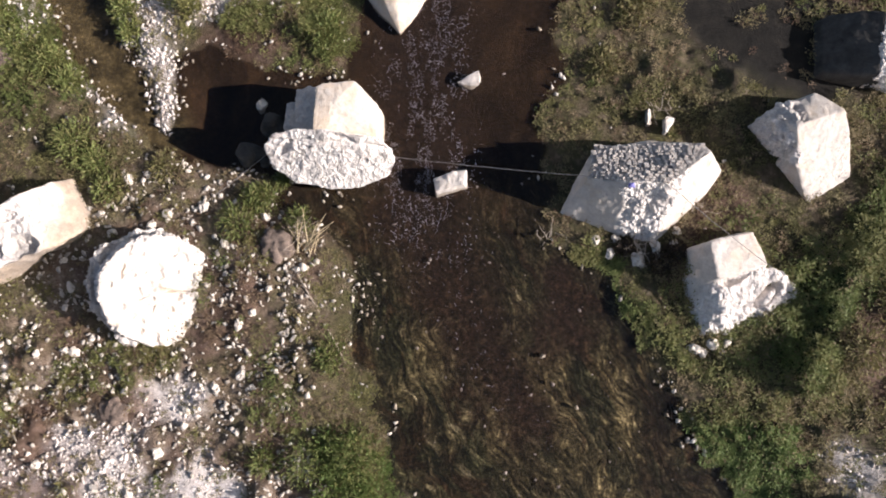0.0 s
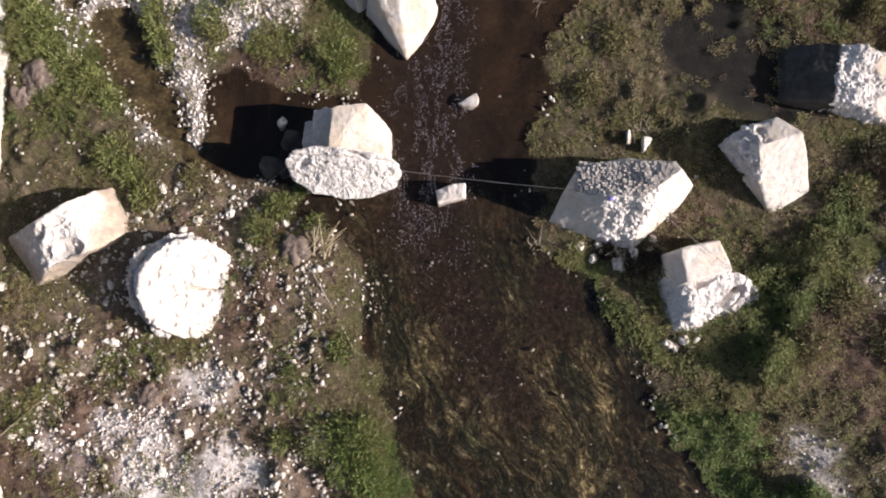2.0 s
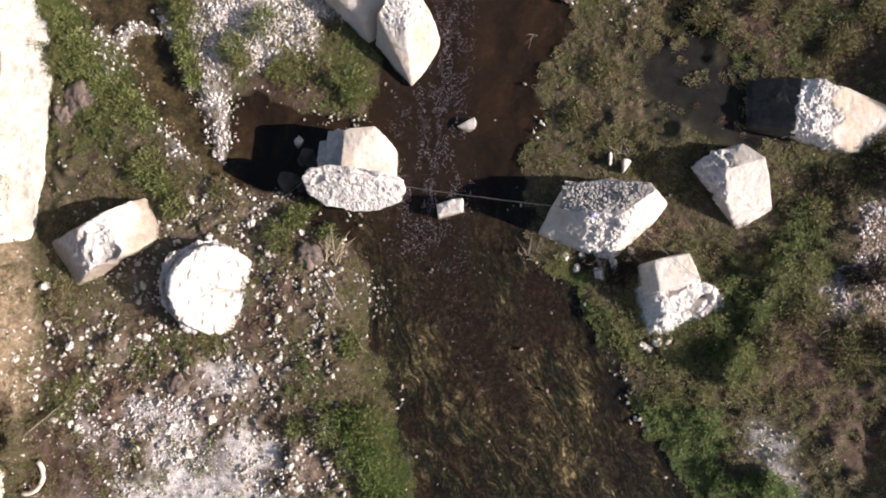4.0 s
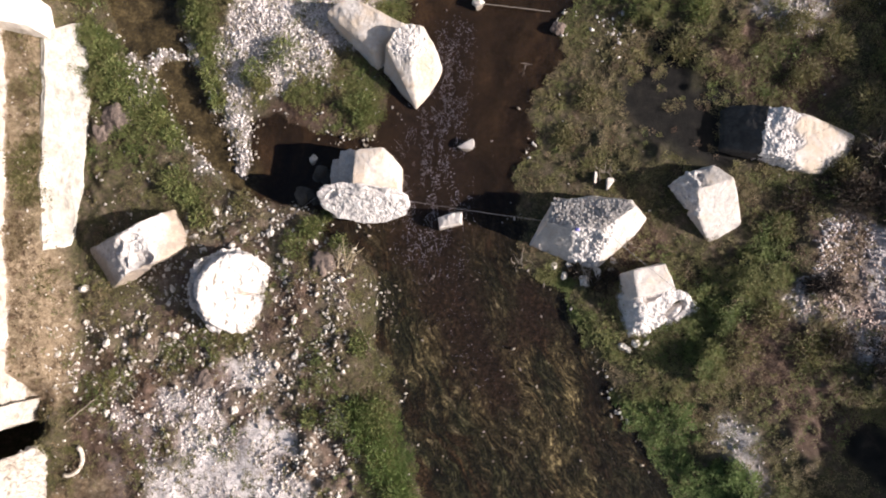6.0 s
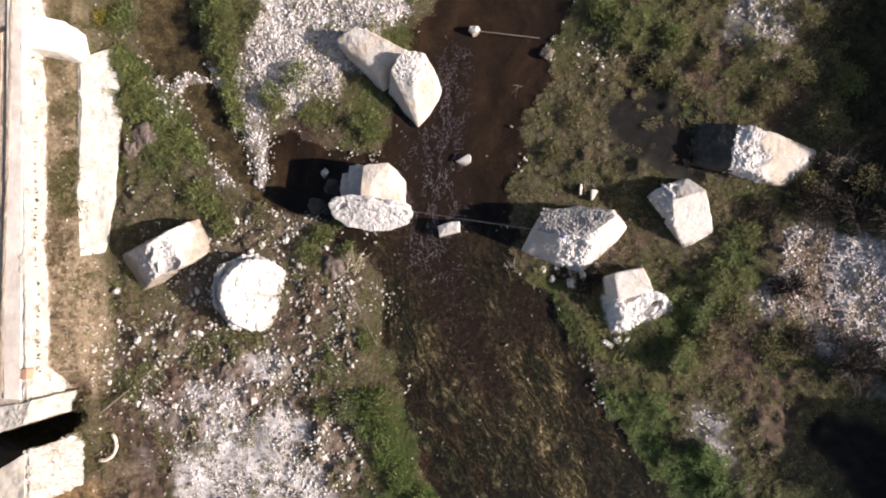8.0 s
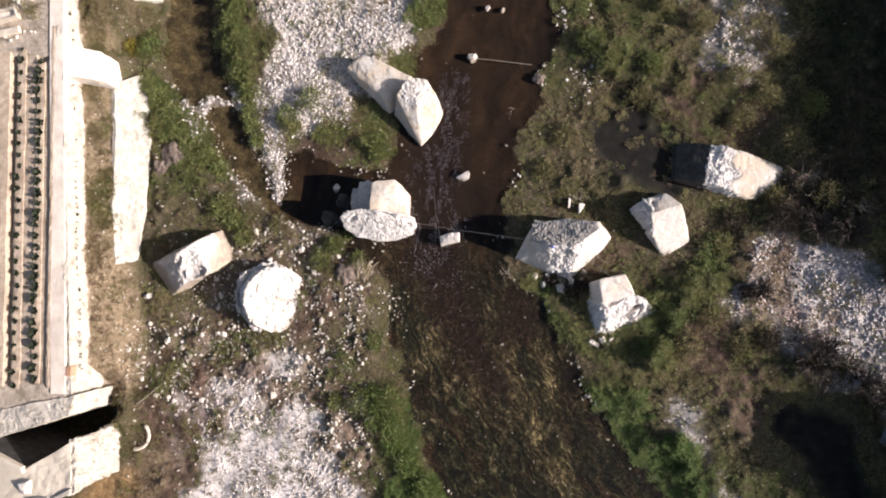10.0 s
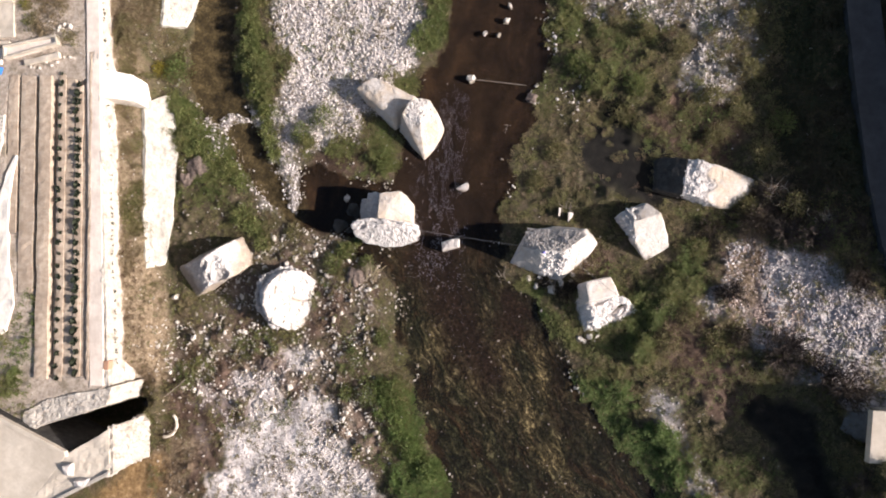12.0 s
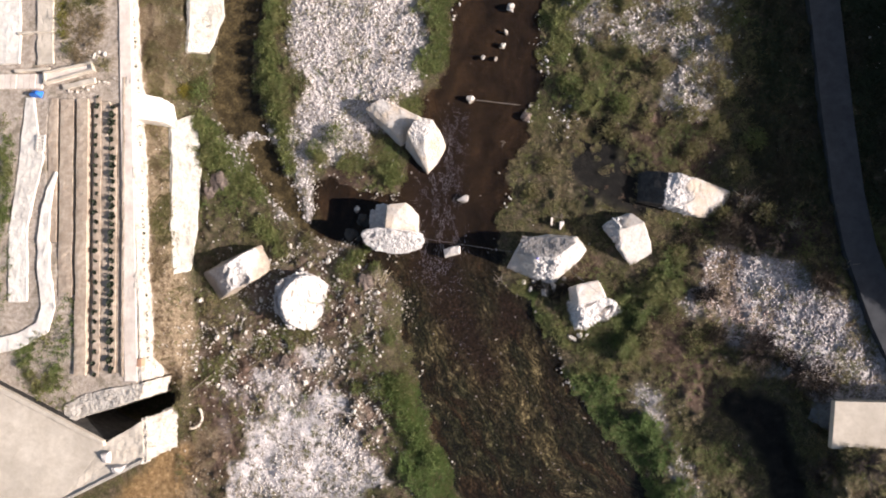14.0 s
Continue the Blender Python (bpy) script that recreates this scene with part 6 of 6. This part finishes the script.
for k, (x, y, r, h) in enumerate(((5.2, 1.75, 0.35, 0.3), (6.35, 1.25, 0.5, 0.3), (6.9, 1.6, 0.4, 0.3))):
    bush(x, y, r, h, BRAMBLE, "dark withered bramble between the fallen blocks", 950 + k)
reeds = tagged(new("dry_reeds"), "long pale dry reeds leaning over the bank", "reeds")
reeds.location = (-5.6, 1.6, 0.3)
for k in range(11):
    rnd = random.Random(k)
    a, ln = math.radians(rnd.gauss(62, 26)), rnd.uniform(0.7, 1.7)
    d, root = Vector((math.cos(a), math.sin(a), 0.35)), Vector((rnd.gauss(0, 0.14), rnd.gauss(0, 0.14), 0))
    bm = bmesh.new()
    tube(bm, [root + d * ln * s + Vector((0, 0, 0.25 * s * (1 - s))) for s in (0, 0.3, 0.65, 1.0)], 0.022, 0.01)
    part("reed", bm, REED, reeds)
single_stone(5.72, 1.35, 0.2, 0.35, 0.2, "flat tan stone under the fallen block", "stones under the fallen block")
single_stone(5.0, 2.05, 0.16, 0.6, 0.2, "pale stone under the fallen block", "stones under the fallen block")
single_stone(6.3, 1.7, 0.2, 0.6, 0.2, "pale stone under the fallen block", "stones under the fallen block")
loose_block("small pale broken post standing in the scrub", [(6.02, 5.85, 0.5), (6.2, 5.85, 0.42), (6.22, 6.45, 0.42), (6.06, 6.45, 0.5), (6.02, 5.85, 0.0), (6.26, 5.85, 0.0), (6.06, 6.45, 0.0), (6.28, 6.45, 0.0)], 85)
loose_block("small pale broken slab standing in the scrub", [(6.62, 5.6, 0.45), (6.72, 5.6, 0.4), (7.0, 6.1, 0.4), (6.66, 6.12, 0.5), (6.62, 5.6, 0.0), (6.75, 5.6, 0.0), (7.02, 6.1, 0.0), (6.66, 6.12, 0.0)], 86)
loose_block("broken concrete lump on the abutment deck", [(-22.1, -9.3, 4.3), (-21.6, -9.2, 4.25), (-21.7, -9.8, 4.2), (-22.2, -9.3, 3.95), (-21.5, -9.1, 3.95), (-21.5, -9.9, 3.95), (-22.2, -9.9, 3.95)], 87)
loose_block("flat broken concrete slab on the abutment deck", [(-21.3, -10.1, 4.3), (-20.6, -10.0, 4.2), (-20.9, -10.5, 4.15), (-21.5, -10.6, 3.95), (-20.5, -10.4, 3.95), (-20.4, -9.9, 3.95), (-21.4, -10.0, 3.95)], 88)


def dead_shrub(x, y, reach, height, seed):
    """A leafless shrub: bent stems that fork out from one root."""
    rnd, bm = random.Random(seed), bmesh.new()
    for k in range(46):
        a, ln = rnd.uniform(0, 6.283), rnd.uniform(0.5, 1.0)
        d = Vector((math.cos(a) * reach, math.sin(a) * reach, height * rnd.uniform(0.35, 1.0))) * ln
        side = Vector((rnd.gauss(0, 0.16), rnd.gauss(0, 0.16), rnd.gauss(0, 0.1)))
        pts = [d * s + side * s * s + Vector((0, 0, 0.25 * height * s * (1 - s))) for s in (0.0, 0.25, 0.5, 0.75, 1.0)]
        tube(bm, pts, 0.03, 0.008, 3)
        for s in range(7):
            q = pts[rnd.choice((2, 3, 4))]
            e = (d.normalized() + 0.9 * Vector((rnd.gauss(0, 1), rnd.gauss(0, 1), rnd.gauss(0, 0.8)))) * rnd.uniform(0.12, 0.3)
            tube(bm, [q, q + e * 0.5, q + e + Vector((0, 0, 0.04))], 0.014, 0.006, 3)
    ob = part("dead_shrub", bm, TWIG)
    ob.location = (x, y, max(float(land(np.array([x]), np.array([y]))[0]), 0.0) - 0.05)
    return tagged(ob, "dark leafless shrub on grey cobbles", "shrub", "leafless shrubs")


TWIG = plain_material("dark_twigs", (0.045, 0.035, 0.03), (0.12, 0.09, 0.075), 9.0)
for k, (x, y, r, h) in enumerate(((18.85, -2.25, 1.1, 1.5), (19.6, -1.6, 0.7, 1.0), (22.3, -3.9, 1.3, 2.0), (21.4, -3.3, 0.9, 1.4), (23.0, 2.2, 0.8, 1.1), (16.25, 1.4, 0.5, 0.9), (20.9, 4.6, 0.9, 1.1), (19.3, 5.0, 0.8, 1.0), (22.6, -8.6, 0.9, 0.8), (23.9, -8.3, 0.9, 0.8), (22.4, -9.6, 0.8, 0.7))):
    dead_shrub(x, y, r, h, 700 + k)


def clod(x, y, size, seed, label):
    bm = bmesh.new()
    bmesh.ops.create_icosphere(bm, subdivisions=4, radius=size)
    for v in bm.verts:
        v.co.z *= 0.45
        v.co *= 1 + 0.35 * noise.noise(v.co * 1.8 / size + Vector((seed, 0, 0))) + 0.12 * noise.fractal(v.co * 5 + Vector((seed, 0, 0)), 0.8, 2.0, 4)
    ob = part("clod", bm, CLOD)
    ob.location = (x, y, max(float(land(np.array([x]), np.array([y]))[0]), 0.0) + 0.1 * size)
    return tagged(ob, label, "earth clod", "clods of earth")


CLOD = plain_material("root_earth", (0.10, 0.075, 0.062), (0.24, 0.185, 0.155), 7.0, 0.95, 1.0)
clod(-6.54, 1.84, 0.55, 1.0, "pinkish-brown clod of roots and earth")
clod(-17.1, 8.7, 0.75, 2.0, "grey-brown clod of matted roots")
clod(-17.9, 7.95, 0.45, 3.0, "brown clod of earth beside the shrubs")
clod(4.36, 13.5, 0.33, 5.0, "brown stump standing at the river's edge")
clod(-11.89, -3.73, 0.45, 4.0, "brown clod of earth on the stones")

# half-buried drain ring at the mouth of the gully
bm = bmesh.new()
arc = [Vector((0.75 * math.cos(a), 0.75 * math.sin(a), 0.0)) for a in np.linspace(-1.7, 0.9, 14)]
tube(bm, arc, 0.1, 0.1, 8)
ring = tagged(part("drain_pipe", bm, CONCRETE, smooth=True), "broken ring of a pale concrete drain pipe", "pipe")
ring.location = (-18.28, -7.68, 0.45)
ring.location.z = float(land(np.array([ring.location.x]), np.array([ring.location.y]))[0]) + 0.12
patch = hull([(0.0, -0.25, -0.4), (0.0, 0.25, -0.4), (-0.3, -0.25, -0.4), (-0.3, 0.25, -0.4), (0.0, -0.25, 0.03), (0.0, 0.25, 0.03), (-0.3, -0.25, 0.03), (-0.3, 0.25, 0.03)], 0.02)
ob = tagged(part("brick_patch", patch, BRICK), "orange brick repair in the top of the wall", "brickwork", kind="structure")
ob.location = (wall_x(-3.7) + 0.04, -3.7, 3.46)
